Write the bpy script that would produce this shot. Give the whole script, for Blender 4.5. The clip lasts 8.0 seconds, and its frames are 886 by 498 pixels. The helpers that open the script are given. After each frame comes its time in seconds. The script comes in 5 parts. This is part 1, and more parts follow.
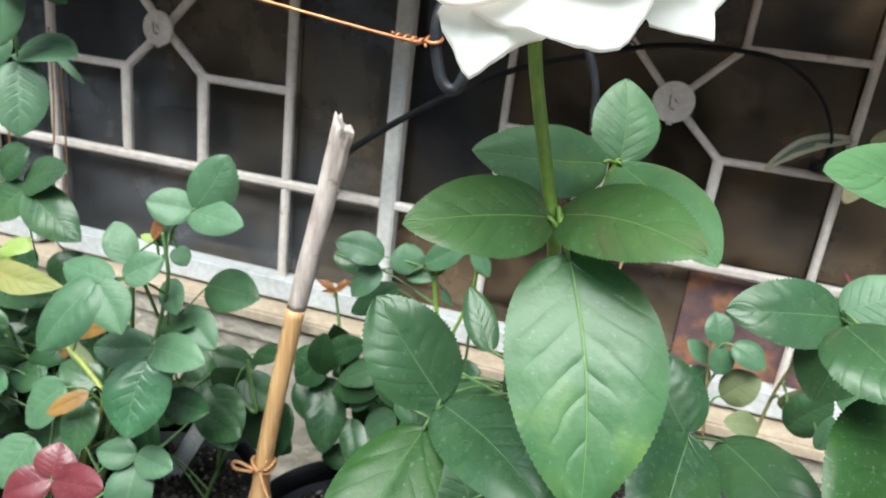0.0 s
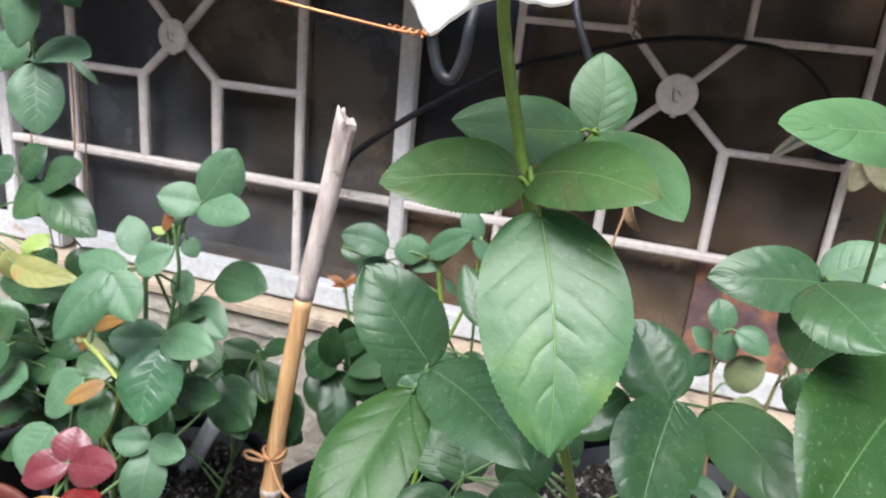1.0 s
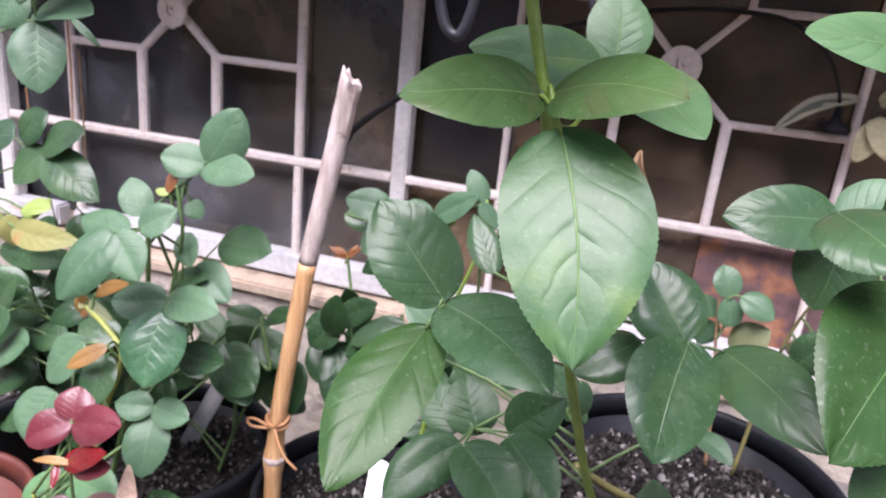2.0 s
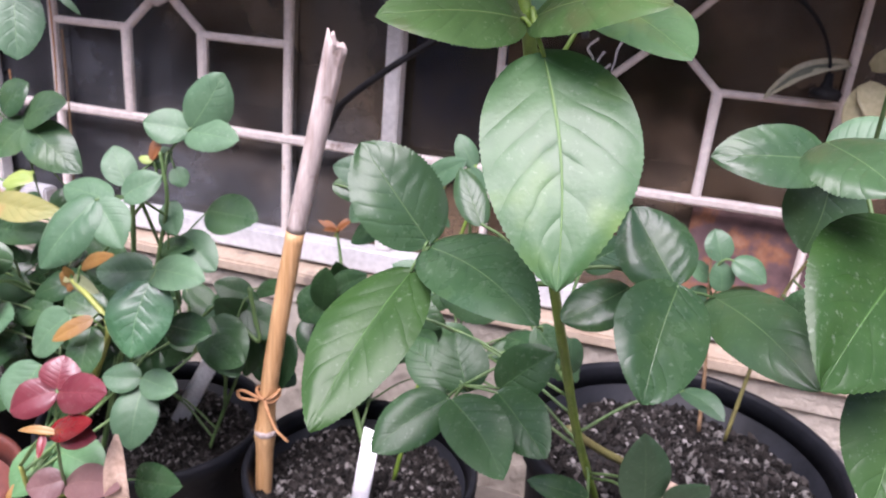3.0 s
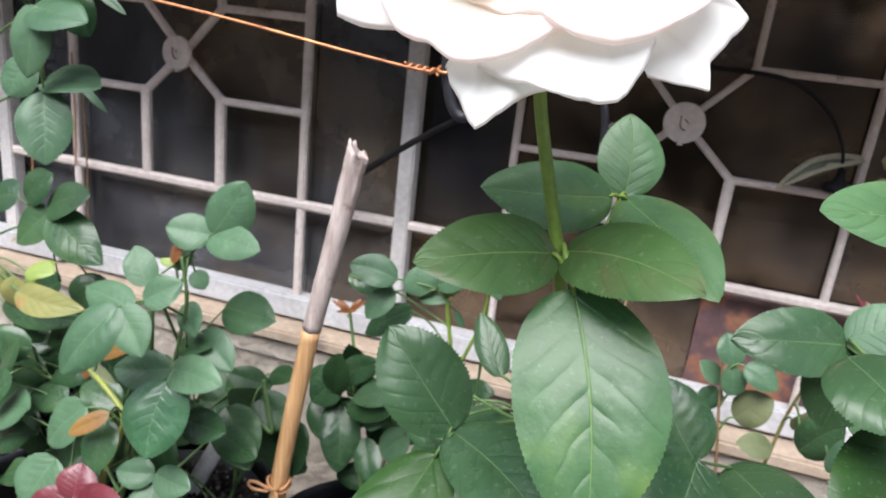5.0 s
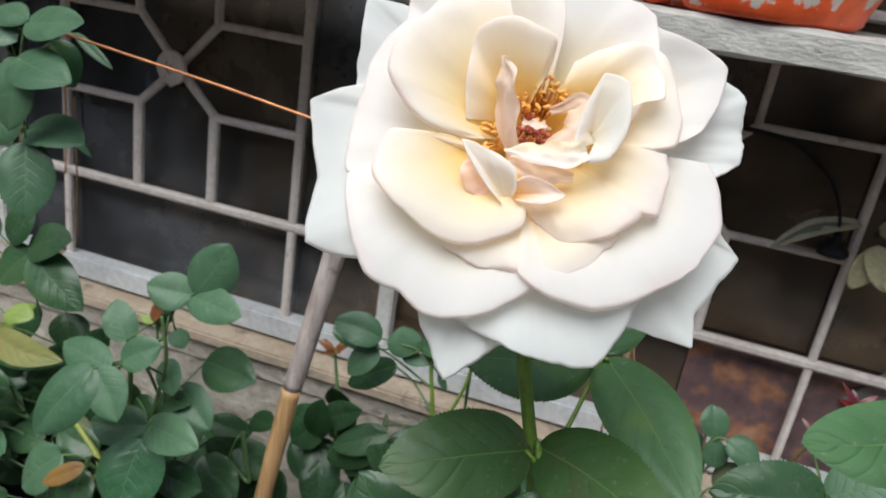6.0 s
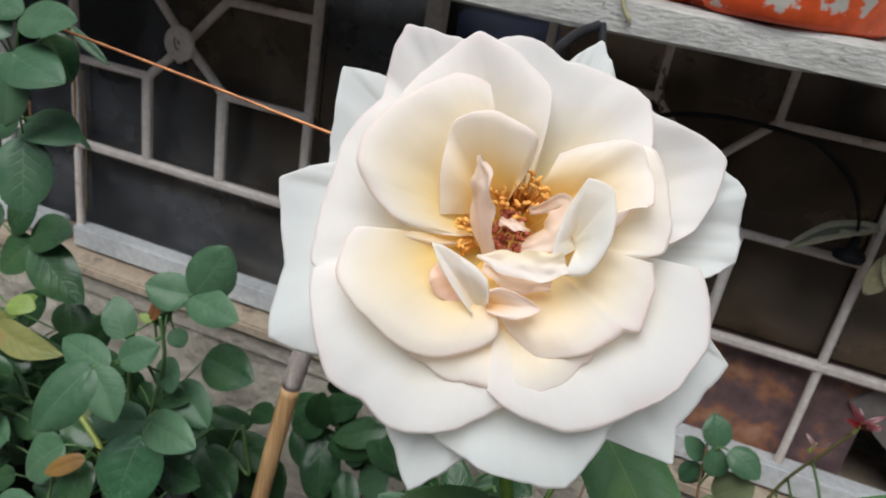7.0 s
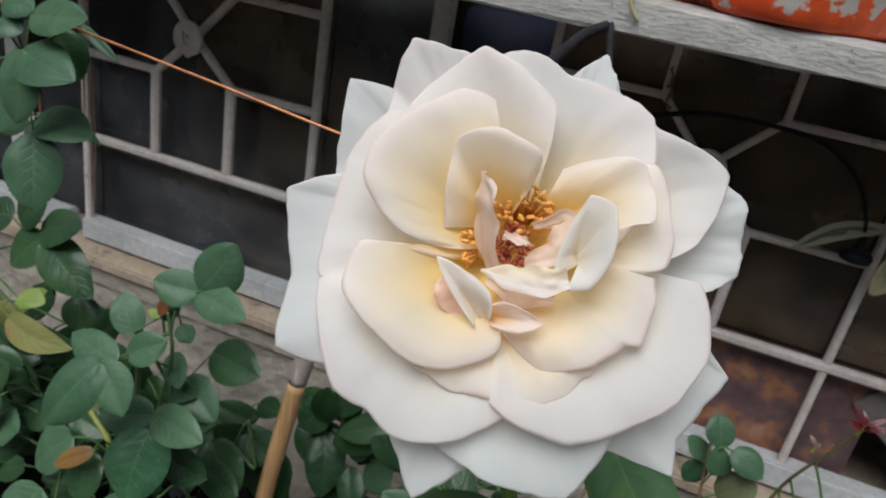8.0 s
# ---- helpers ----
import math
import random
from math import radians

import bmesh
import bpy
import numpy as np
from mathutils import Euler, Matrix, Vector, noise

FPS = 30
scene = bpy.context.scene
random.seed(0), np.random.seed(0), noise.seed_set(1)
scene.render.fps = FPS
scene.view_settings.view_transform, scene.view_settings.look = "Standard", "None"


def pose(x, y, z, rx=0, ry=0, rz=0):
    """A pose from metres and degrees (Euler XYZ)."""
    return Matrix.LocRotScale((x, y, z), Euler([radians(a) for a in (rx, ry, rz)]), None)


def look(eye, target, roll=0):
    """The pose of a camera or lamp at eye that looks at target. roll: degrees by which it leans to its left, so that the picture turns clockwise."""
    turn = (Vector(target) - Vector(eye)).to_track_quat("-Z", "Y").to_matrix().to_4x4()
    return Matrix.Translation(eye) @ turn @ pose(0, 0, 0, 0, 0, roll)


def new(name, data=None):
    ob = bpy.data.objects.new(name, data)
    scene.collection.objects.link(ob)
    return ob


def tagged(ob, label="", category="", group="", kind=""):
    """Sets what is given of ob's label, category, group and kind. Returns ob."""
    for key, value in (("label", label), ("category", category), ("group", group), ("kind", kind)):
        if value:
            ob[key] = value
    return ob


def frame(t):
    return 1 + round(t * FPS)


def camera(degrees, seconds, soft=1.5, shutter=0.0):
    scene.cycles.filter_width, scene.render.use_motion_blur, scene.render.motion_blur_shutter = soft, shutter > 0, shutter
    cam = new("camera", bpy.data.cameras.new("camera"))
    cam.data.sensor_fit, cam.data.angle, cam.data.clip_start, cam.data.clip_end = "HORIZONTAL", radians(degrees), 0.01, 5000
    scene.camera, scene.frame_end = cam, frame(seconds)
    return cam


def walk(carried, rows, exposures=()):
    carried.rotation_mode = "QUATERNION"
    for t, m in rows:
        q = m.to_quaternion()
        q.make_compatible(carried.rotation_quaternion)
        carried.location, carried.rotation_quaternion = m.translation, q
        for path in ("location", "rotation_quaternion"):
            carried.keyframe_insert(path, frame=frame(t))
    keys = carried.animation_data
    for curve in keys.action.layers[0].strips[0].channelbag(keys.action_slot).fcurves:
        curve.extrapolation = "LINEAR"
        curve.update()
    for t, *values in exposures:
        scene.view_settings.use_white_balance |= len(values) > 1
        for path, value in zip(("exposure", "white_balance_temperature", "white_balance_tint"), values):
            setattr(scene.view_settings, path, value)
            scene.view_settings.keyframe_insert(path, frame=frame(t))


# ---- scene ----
cam = camera(65.1, 8.0, soft=1.8)
cam.data.dof.use_dof, cam.data.dof.focus_distance, cam.data.dof.aperture_fstop = True, 0.185, 36.0
PATH = [
    (0, (0.171, 0.407, 0.616), (-0.303, 2.244, -0.017), 7.1),
    (0.5, (0.177, 0.402, 0.611), (-0.331, 2.235, -0.006), 6.2),
    (1, (0.189, 0.397, 0.606), (-0.347, 2.225, -0.005), 5.7),
    (2.3, (0.185, 0.391, 0.577), (-0.328, 2.219, -0.052), 5.9),
    (2.5, (0.187, 0.392, 0.574), (-0.318, 2.221, -0.058), 5.7),
    (3, (0.191, 0.392, 0.564), (-0.309, 2.217, -0.081), 5.3),
    (3.5, (0.193, 0.391, 0.567), (-0.314, 2.212, -0.086), 4.9),
    (4, (0.192, 0.388, 0.578), (-0.325, 2.211, -0.061), 5.0),
    (4.5, (0.183, 0.393, 0.598), (-0.337, 2.222, -0.021), 5.6),
    (5, (0.173, 0.402, 0.625), (-0.348, 2.237, 0.024), 6.5),
    (5.2, (0.169, 0.405, 0.637), (-0.348, 2.242, 0.039), 7.1),
    (6.3, (0.1627, 0.4384, 0.6947), (-0.334, 2.2455, 0.007), 9.8),
    (6.5, (0.1618, 0.4445, 0.7007), (-0.3376, 2.2415, -0.008), 10.0),
    (7, (0.1626, 0.4489, 0.7092), (-0.3496, 2.2199, -0.0594), 10.46),
    (7.5, (0.164, 0.4457, 0.7152), (-0.3604, 2.2027, -0.0735), 10.6),
    (8, (0.1623, 0.4485, 0.7142), (-0.3633, 2.2145, -0.0816), 10.79),
]
EXPOSURES = [(0, 1.22, 6250, -2), (1.1, 1.27, 6250, 11), (2.4, 1.36, 6250, 29), (4.5, 1.36, 6250, 24), (5.1, 0.9, 6300, 10), (6.3, -0.08, 6250, 4), (7.5, -0.25, 6250, 4), (8.0, -0.42, 6250, 5)]
walk(cam, [(t, look(eye, target, roll)) for t, eye, target, roll in PATH], EXPOSURES)

# ---- light: bright overcast courtyard ----
SUN_ELEVATION, SUN_AZIMUTH = 62.0, 192.0
world = bpy.data.worlds.new("overcast_sky")
scene.world = world
world.use_nodes = True
sky = world.node_tree.nodes.new("ShaderNodeTexSky")
sky.sky_type, sky.sun_disc = "NISHITA", False
sky.sun_elevation, sky.sun_rotation = radians(SUN_ELEVATION), radians(SUN_AZIMUTH)
sky.air_density, sky.dust_density, sky.ozone_density = 1.0, 2.0, 1.5
world.node_tree.links.new(sky.outputs["Color"], world.node_tree.nodes["Background"].inputs["Color"])
world.node_tree.nodes["Background"].inputs["Strength"].default_value = 0.12
sun = new("sun", bpy.data.lights.new("sun", "SUN"))
sun.data.energy, sun.data.angle, sun.data.color = 4.3, radians(50), (1.0, 0.98, 0.96)
sun.matrix_world = look((0, 0, 3), (0.0 + math.sin(radians(SUN_AZIMUTH)) * -1.0, -math.cos(radians(SUN_AZIMUTH)), 3 - math.tan(radians(SUN_ELEVATION))))

# ---- materials ----
def material(name):
    m = bpy.data.materials.new(name)
    m.use_nodes = True
    return m, m.node_tree.nodes, m.node_tree.links, m.node_tree.nodes["Principled BSDF"]


def noise_node(nodes, links, scale, detail=4.0, rough=0.55, coords="Object", stretch=1.0, along=2):
    tc = nodes.new("ShaderNodeTexCoord")
    n = nodes.new("ShaderNodeTexNoise")
    n.inputs["Scale"].default_value, n.inputs["Detail"].default_value, n.inputs["Roughness"].default_value = scale, detail, rough
    if stretch != 1.0:
        grain = nodes.new("ShaderNodeMapping")
        grain.inputs["Scale"].default_value = [stretch if k == along else 1.0 for k in range(3)]
        links.new(tc.outputs[coords], grain.inputs["Vector"])
        links.new(grain.outputs[0], n.inputs["Vector"])
    else:
        links.new(tc.outputs[coords], n.inputs["Vector"])
    return n.outputs["Fac"]


def ramp(nodes, links, fac, stops):
    r = nodes.new("ShaderNodeValToRGB")
    e = r.color_ramp.elements
    while len(e) < len(stops):
        e.new(0.5)
    for el, (p, c) in zip(e, stops):
        el.position, el.color = p, (*c, 1) if len(c) == 3 else c
    links.new(fac, r.inputs["Fac"])
    return r.outputs["Color"]


def math_node(nodes, links, op, a, b=None, c=None):
    n = nodes.new("ShaderNodeMath")
    n.operation = op
    for i, v in enumerate((a, b, c)):
        if v is None:
            continue
        if isinstance(v, (int, float)):
            n.inputs[i].default_value = v
        else:
            links.new(v, n.inputs[i])
    return n.outputs[0]


def mix_colour(nodes, links, fac, a, b, kind="MIX"):
    n = nodes.new("ShaderNodeMix")
    n.data_type, n.blend_type = "RGBA", kind
    for sock, v in ((n.inputs[0], fac), (n.inputs[6], a), (n.inputs[7], b)):
        if isinstance(v, (int, float)):
            sock.default_value = v
        elif isinstance(v, tuple):
            sock.default_value = (*v, 1)
        else:
            links.new(v, sock)
    return n.outputs[2]


def bump(nodes, links, bsdf, height, strength, distance):
    b = nodes.new("ShaderNodeBump")
    b.inputs["Strength"].default_value, b.inputs["Distance"].default_value = strength, distance
    links.new(height, b.inputs["Height"])
    links.new(b.outputs["Normal"], bsdf.inputs["Normal"])


def surface(name, stops, scale, rough=0.7, detail=6.0, metal=0.0, fine=0.0, strength=0.4, distance=0.002, spec=0.5, second=None, stretch=1.0, along=2):
    """A surface with two scales of variation: colour stops on a noise, and a finer grain in relief."""
    m, nodes, links, b = material(name)
    col = ramp(nodes, links, noise_node(nodes, links, scale, detail, stretch=stretch, along=along), stops)
    grain = noise_node(nodes, links, fine or scale * 8, 5.0, 0.6, stretch=stretch, along=along)
    shade = ramp(nodes, links, grain, [(0.25, (0.78, 0.78, 0.78)), (0.75, (1.12, 1.12, 1.12))])
    col = mix_colour(nodes, links, 1.0, col, shade, "MULTIPLY")
    if second:
        spots = ramp(nodes, links, noise_node(nodes, links, second[0], 8.0, 0.65), [(second[1], (0, 0, 0)), (second[1] + second[2], (1, 1, 1))])
        col = mix_colour(nodes, links, spots, col, second[3])
    links.new(col, b.inputs["Base Color"])
    b.inputs["Roughness"].default_value, b.inputs["Metallic"].default_value = rough, metal
    b.inputs["Specular IOR Level"].default_value = spec
    bump(nodes, links, b, grain, strength, distance)
    return m


def leaf_material(name, dark, light, vein, rough=0.38, sheen=0.5, through_light=0.18, blotch=None, veins=6.5, relief=0.28):
    """A leaf blade: the UV runs across (x) and along (y) it; the midrib is paler, side veins are darkened with painted
    groove shade, both sunk.
    """
    m, nodes, links, b = material(name)
    uv = nodes.new("ShaderNodeUVMap")
    sep = nodes.new("ShaderNodeSeparateXYZ")
    links.new(uv.outputs["UV"], sep.inputs[0])
    N = lambda op, a, c=None, d=None: math_node(nodes, links, op, a, c, d)
    across = N("ABSOLUTE", N("MULTIPLY", N("SUBTRACT", sep.outputs["X"], 0.5), 2.0))
    along = sep.outputs["Y"]
    info = nodes.new("ShaderNodeObjectInfo")
    wob = N("MULTIPLY", N("SUBTRACT", noise_node(nodes, links, 60.0, 2.0), 0.5), 0.65)
    phase = N("ADD", N("SUBTRACT", N("MULTIPLY", along, veins), N("MULTIPLY", across, 1.9)), wob)
    phase = N("ADD", phase, N("MULTIPLY", N("GREATER_THAN", sep.outputs["X"], 0.5), 0.4))
    tri = N("ABSOLUTE", N("SUBTRACT", N("FRACT", phase), 0.5))            # 0.5 on a vein
    side = N("MULTIPLY", N("SUBTRACT", tri, 0.42), 12.5)
    side = N("MINIMUM", N("MAXIMUM", side, 0.0), 1.0)
    faint = N("MINIMUM", N("MAXIMUM", N("MULTIPLY", N("SUBTRACT", noise_node(nodes, links, 48.0, 2.0), 0.36), 4.0), 0.0), 1.0)
    side = N("MULTIPLY", N("MULTIPLY", side, faint), N("SUBTRACT", 1.0, N("MULTIPLY", across, 0.7)))
    mid = N("MINIMUM", N("MAXIMUM", N("SUBTRACT", 1.0, N("MULTIPLY", across, N("ADD", 22.0, N("MULTIPLY", along, 46.0)))), 0.0), 1.0)
    patch = noise_node(nodes, links, 55.0, 5.0, 0.6)
    patch = N("ADD", N("MULTIPLY", patch, 0.8), N("MULTIPLY", info.outputs["Random"], 0.35))
    col = ramp(nodes, links, patch, [(0.3, dark), (0.8, light)])
    if blotch:
        spot = ramp(nodes, links, noise_node(nodes, links, 38.0, 3.0, 0.5), [(0.55, (0, 0, 0)), (0.72, (1, 1, 1))])
        col = mix_colour(nodes, links, N("MULTIPLY", spot, 0.65), col, blotch)
    speck = ramp(nodes, links, noise_node(nodes, links, 420.0, 3.0, 0.7), [(0.59, (0, 0, 0)), (0.78, (1, 1, 1))])
    dusty = N("MULTIPLY", speck, N("MULTIPLY", noise_node(nodes, links, 30.0, 2.0), 0.34))
    col = mix_colour(nodes, links, dusty, col, (0.42, 0.48, 0.4))
    # groove shade painted into the colour along the side veins
    col = mix_colour(nodes, links, N("MULTIPLY", side, 0.30), col, tuple(c * 0.62 for c in dark))
    col = mix_colour(nodes, links, N("MULTIPLY", mid, 0.58), col, vein)
    links.new(col, b.inputs["Base Color"])
    links.new(N("ADD", rough, N("MULTIPLY", N("SUBTRACT", patch, 0.5), 0.25)), b.inputs["Roughness"])
    b.inputs["Specular IOR Level"].default_value = sheen
    b.inputs["Coat Weight"].default_value, b.inputs["Coat Roughness"].default_value = 0.08, 0.25
    groove = N("MAXIMUM", N("MULTIPLY", N("SUBTRACT", tri, 0.22), 3.6), 0.0)
    swell = N("MULTIPLY", N("MULTIPLY", N("MULTIPLY", N("POWER", groove, 2.0), faint), -0.75), N("SUBTRACT", 1.0, N("MULTIPLY", across, 0.6)))
    height = N("ADD", N("SUBTRACT", swell, N("MULTIPLY", mid, 0.5)), N("ADD", N("MULTIPLY", noise_node(nodes, links, 700.0, 2.0), 0.12), N("MULTIPLY", noise_node(nodes, links, 110.0, 3.0), 0.8)))
    bump(nodes, links, b, height, relief, 0.0009)
    glow = nodes.new("ShaderNodeBsdfTranslucent")
    links.new(mix_colour(nodes, links, 1.0, col, (1.0, 1.15, 0.55), "MULTIPLY"), glow.inputs["Color"])
    mix = nodes.new("ShaderNodeMixShader")
    mix.inputs[0].default_value = through_light
    links.new(b.outputs[0], mix.inputs[1])
    links.new(glow.outputs[0], mix.inputs[2])
    links.new(mix.outputs[0], nodes["Material Output"].inputs["Surface"])
    return m


LEAF = {
    "olive": leaf_material("leaf_olive_green", (0.030, 0.076, 0.020), (0.064, 0.130, 0.040), (0.20, 0.29, 0.10), 0.40, 0.30, 0.30, (0.105, 0.085, 0.045), relief=0.34),
    "near": leaf_material("leaf_green", (0.034, 0.091, 0.031), (0.074, 0.155, 0.064), (0.20, 0.31, 0.10), 0.42, 0.36, 0.14, (0.12, 0.20, 0.05), relief=0.48),
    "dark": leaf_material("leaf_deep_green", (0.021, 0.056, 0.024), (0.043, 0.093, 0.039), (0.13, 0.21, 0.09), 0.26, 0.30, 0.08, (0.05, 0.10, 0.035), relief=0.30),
    # "deep" is "dark" darkened further: shade put into inner and lower leaves' colour
    "deep": leaf_material("leaf_painted_shade_green", (0.013, 0.041, 0.014), (0.029, 0.072, 0.026), (0.08, 0.15, 0.06), 0.34, 0.22, 0.06, relief=0.36),
    "rich": leaf_material("leaf_rich_green", (0.014, 0.042, 0.009), (0.027, 0.066, 0.017), (0.08, 0.17, 0.05), 0.32, 0.17, 0.05, (0.035, 0.08, 0.022), relief=0.42),
    "mid": leaf_material("leaf_blue_green", (0.037, 0.089, 0.044), (0.076, 0.147, 0.079), (0.14, 0.24, 0.11), 0.44, 0.30, 0.10),
    "light": leaf_material("leaf_pale_green", (0.050, 0.135, 0.050), (0.090, 0.20, 0.085), (0.2, 0.31, 0.15), 0.42, 0.4, 0.12),
    "gloss": leaf_material("leaf_glossy_green", (0.03, 0.092, 0.040), (0.058, 0.145, 0.068), (0.16, 0.27, 0.13), 0.27, 0.6, 0.1),
    "red": leaf_material("leaf_young_red", (0.085, 0.010, 0.017), (0.15, 0.030, 0.038), (0.28, 0.08, 0.08), 0.32, 0.6, 0.1),
    "deepred": leaf_material("leaf_crimson", (0.10, 0.004, 0.006), (0.20, 0.012, 0.014), (0.28, 0.05, 0.03), 0.22, 0.7, 0.1),
    "plum": leaf_material("leaf_plum", (0.13, 0.07, 0.07), (0.21, 0.115, 0.105), (0.3, 0.18, 0.15), 0.4, 0.5, 0.1),
    "orange": leaf_material("leaf_copper", (0.20, 0.095, 0.028), (0.29, 0.17, 0.045), (0.34, 0.22, 0.06), 0.4, 0.5),
    "russet": leaf_material("leaf_russet", (0.15, 0.055, 0.020), (0.23, 0.095, 0.034), (0.28, 0.12, 0.05), 0.4, 0.4, 0.1),
    "yellow": leaf_material("leaf_yellowing", (0.15, 0.18, 0.055), (0.24, 0.23, 0.080), (0.28, 0.27, 0.10), 0.4, 0.4, 0.2, (0.30, 0.14, 0.06)),
    "lime": leaf_material("leaf_lime", (0.15, 0.23, 0.045), (0.25, 0.32, 0.085), (0.36, 0.42, 0.16), 0.4, 0.4, 0.2),
    "dull": leaf_material("leaf_dull_brown", (0.10, 0.125, 0.06), (0.17, 0.19, 0.095), (0.24, 0.22, 0.12), 0.6, 0.3, 0.1),
}


def petal_material(name, throat, body, edge, deep=0.0, thin=0.5):
    m, nodes, links, b = material(name)
    uv = nodes.new("ShaderNodeUVMap")
    sep = nodes.new("ShaderNodeSeparateXYZ")
    links.new(uv.outputs["UV"], sep.inputs[0])
    N = lambda op, a, c=None: math_node(nodes, links, op, a, c)
    soft = N("MULTIPLY", N("SUBTRACT", noise_node(nodes, links, 45.0, 3.0), 0.5), 0.22)
    col = ramp(nodes, links, N("ADD", sep.outputs["Y"], soft), [(0.12 + deep, throat), (0.36 + deep, tuple(0.45 * a + 0.55 * c for a, c in zip(throat, body))), (0.66 + deep, body), (0.9, body), (1.0, edge)])
    streak = nodes.new("ShaderNodeTexNoise")
    streak.inputs["Scale"].default_value, streak.inputs["Detail"].default_value = 1.0, 3.0
    sc = nodes.new("ShaderNodeMapping")
    sc.inputs["Scale"].default_value = (34.0, 1.6, 1.0)
    links.new(uv.outputs["UV"], sc.inputs["Vector"])
    links.new(sc.outputs[0], streak.inputs["Vector"])
    col = mix_colour(nodes, links, 1.0, col, ramp(nodes, links, streak.outputs["Fac"], [(0.3, (0.988, 0.984, 0.98)), (0.7, (1.0, 1.0, 1.0))]), "MULTIPLY")
    links.new(col, b.inputs["Base Color"])
    b.inputs["Roughness"].default_value, b.inputs["Specular IOR Level"].default_value = 0.6, 0.25
    b.inputs["Sheen Weight"].default_value, b.inputs["Sheen Roughness"].default_value = 0.15, 0.5
    bump(nodes, links, b, N("ADD", N("MULTIPLY", streak.outputs["Fac"], 0.12), N("MULTIPLY", noise_node(nodes, links, 75.0, 3.0), 1.6)), 0.22, 0.001)
    glow = nodes.new("ShaderNodeBsdfTranslucent")
    links.new(mix_colour(nodes, links, 1.0, col, (1.0, 0.97, 0.92), "MULTIPLY"), glow.inputs["Color"])
    mix = nodes.new("ShaderNodeMixShader")
    mix.inputs[0].default_value = thin
    links.new(b.outputs[0], mix.inputs[1])
    links.new(glow.outputs[0], mix.inputs[2])
    links.new(mix.outputs[0], nodes["Material Output"].inputs["Surface"])
    return m


PETAL_OUTER = petal_material("petal_white", (0.92, 0.88, 0.74), (0.86, 0.868, 0.86), (0.87, 0.85, 0.845), 0.0, 0.48)
PETAL_MID = petal_material("petal_cream", (0.98, 0.86, 0.50), (0.93, 0.89, 0.872), (0.945, 0.83, 0.83), 0.13, 0.48)
PETAL_INNER = petal_material("petal_peach", (0.99, 0.74, 0.26), (0.96, 0.905, 0.85), (0.965, 0.85, 0.84), 0.25, 0.48)
PETAL_HEART = petal_material("petal_blush", (0.96, 0.66, 0.34), (0.97, 0.85, 0.79), (0.96, 0.78, 0.76))
BLUSH = petal_material("petal_pink", (0.96, 0.64, 0.48), (0.96, 0.72, 0.64), (0.96, 0.76, 0.70))
STEM_GREEN = surface("stem_green", [(0.3, (0.11, 0.20, 0.026)), (0.7, (0.18, 0.275, 0.042))], 60, 0.42, strength=0.15)
STEM_DARK = surface("stem_dark_green", [(0.3, (0.06, 0.12, 0.04)), (0.7, (0.11, 0.19, 0.06))], 60, 0.5, strength=0.2)
STEM_BROWN = surface("stem_brown", [(0.3, (0.13, 0.075, 0.035)), (0.7, (0.24, 0.15, 0.08))], 50, 0.7, strength=0.5)
STEM_YELLOW = surface("stem_yellow", [(0.3, (0.22, 0.25, 0.05)), (0.7, (0.33, 0.37, 0.09))], 60, 0.5, strength=0.2)
STAMEN = surface("stamen_orange", [(0.3, (0.88, 0.34, 0.05)), (0.7, (0.95, 0.56, 0.15))], 200, 0.6)
STIGMA = surface("stigma_crimson", [(0.3, (0.34, 0.05, 0.03)), (0.7, (0.58, 0.17, 0.09))], 300, 0.6)
FRAME_PAINT = surface("old_white_paint", [(0.35, (0.64, 0.555, 0.510)), (0.65, (0.80, 0.715, 0.665))], 14, 0.6, fine=160, strength=0.35, distance=0.001, second=(22, 0.63, 0.05, (0.30, 0.17, 0.10)))
RAIL_WHITE = surface("white_rail_paint", [(0.35, (0.46, 0.46, 0.47)), (0.65, (0.61, 0.61, 0.62))], 12, 0.6, fine=140, strength=0.35, distance=0.001, second=(20, 0.64, 0.05, (0.38, 0.25, 0.16)))
RAIL_PAINT = surface("chalky_white_paint", [(0.35, (0.58, 0.55, 0.53)), (0.65, (0.73, 0.70, 0.68))], 12, 0.65, fine=140, strength=0.35, distance=0.001, second=(16, 0.66, 0.05, (0.36, 0.22, 0.13)))
PLASTER = surface("rough_plaster", [(0.3, (0.29, 0.255, 0.21)), (0.7, (0.45, 0.40, 0.34))], 7, 0.92, fine=70, strength=0.9, distance=0.006, second=(11, 0.62, 0.06, (0.22, 0.19, 0.17)))
SILL_WOOD = surface("bare_sill_wood", [(0.3, (0.34, 0.26, 0.19)), (0.7, (0.48, 0.39, 0.30))], 16, 0.8, fine=120, strength=0.6, second=(13, 0.6, 0.06, (0.20, 0.16, 0.13)))
CEMENT = surface("grey_cement", [(0.3, (0.26, 0.24, 0.23)), (0.7, (0.42, 0.39, 0.37))], 9, 0.9, fine=90, strength=0.8, distance=0.003)
CONCRETE = surface("courtyard_concrete", [(0.3, (0.10, 0.085, 0.072)), (0.7, (0.19, 0.165, 0.14))], 5, 0.9, fine=60, strength=0.6, distance=0.003)
POT_BLACK = surface("black_plastic", [(0.3, (0.005, 0.006, 0.008)), (0.7, (0.012, 0.013, 0.017))], 20, 0.5, strength=0.2, spec=0.2, second=(30, 0.64, 0.1, (0.035, 0.036, 0.04)))
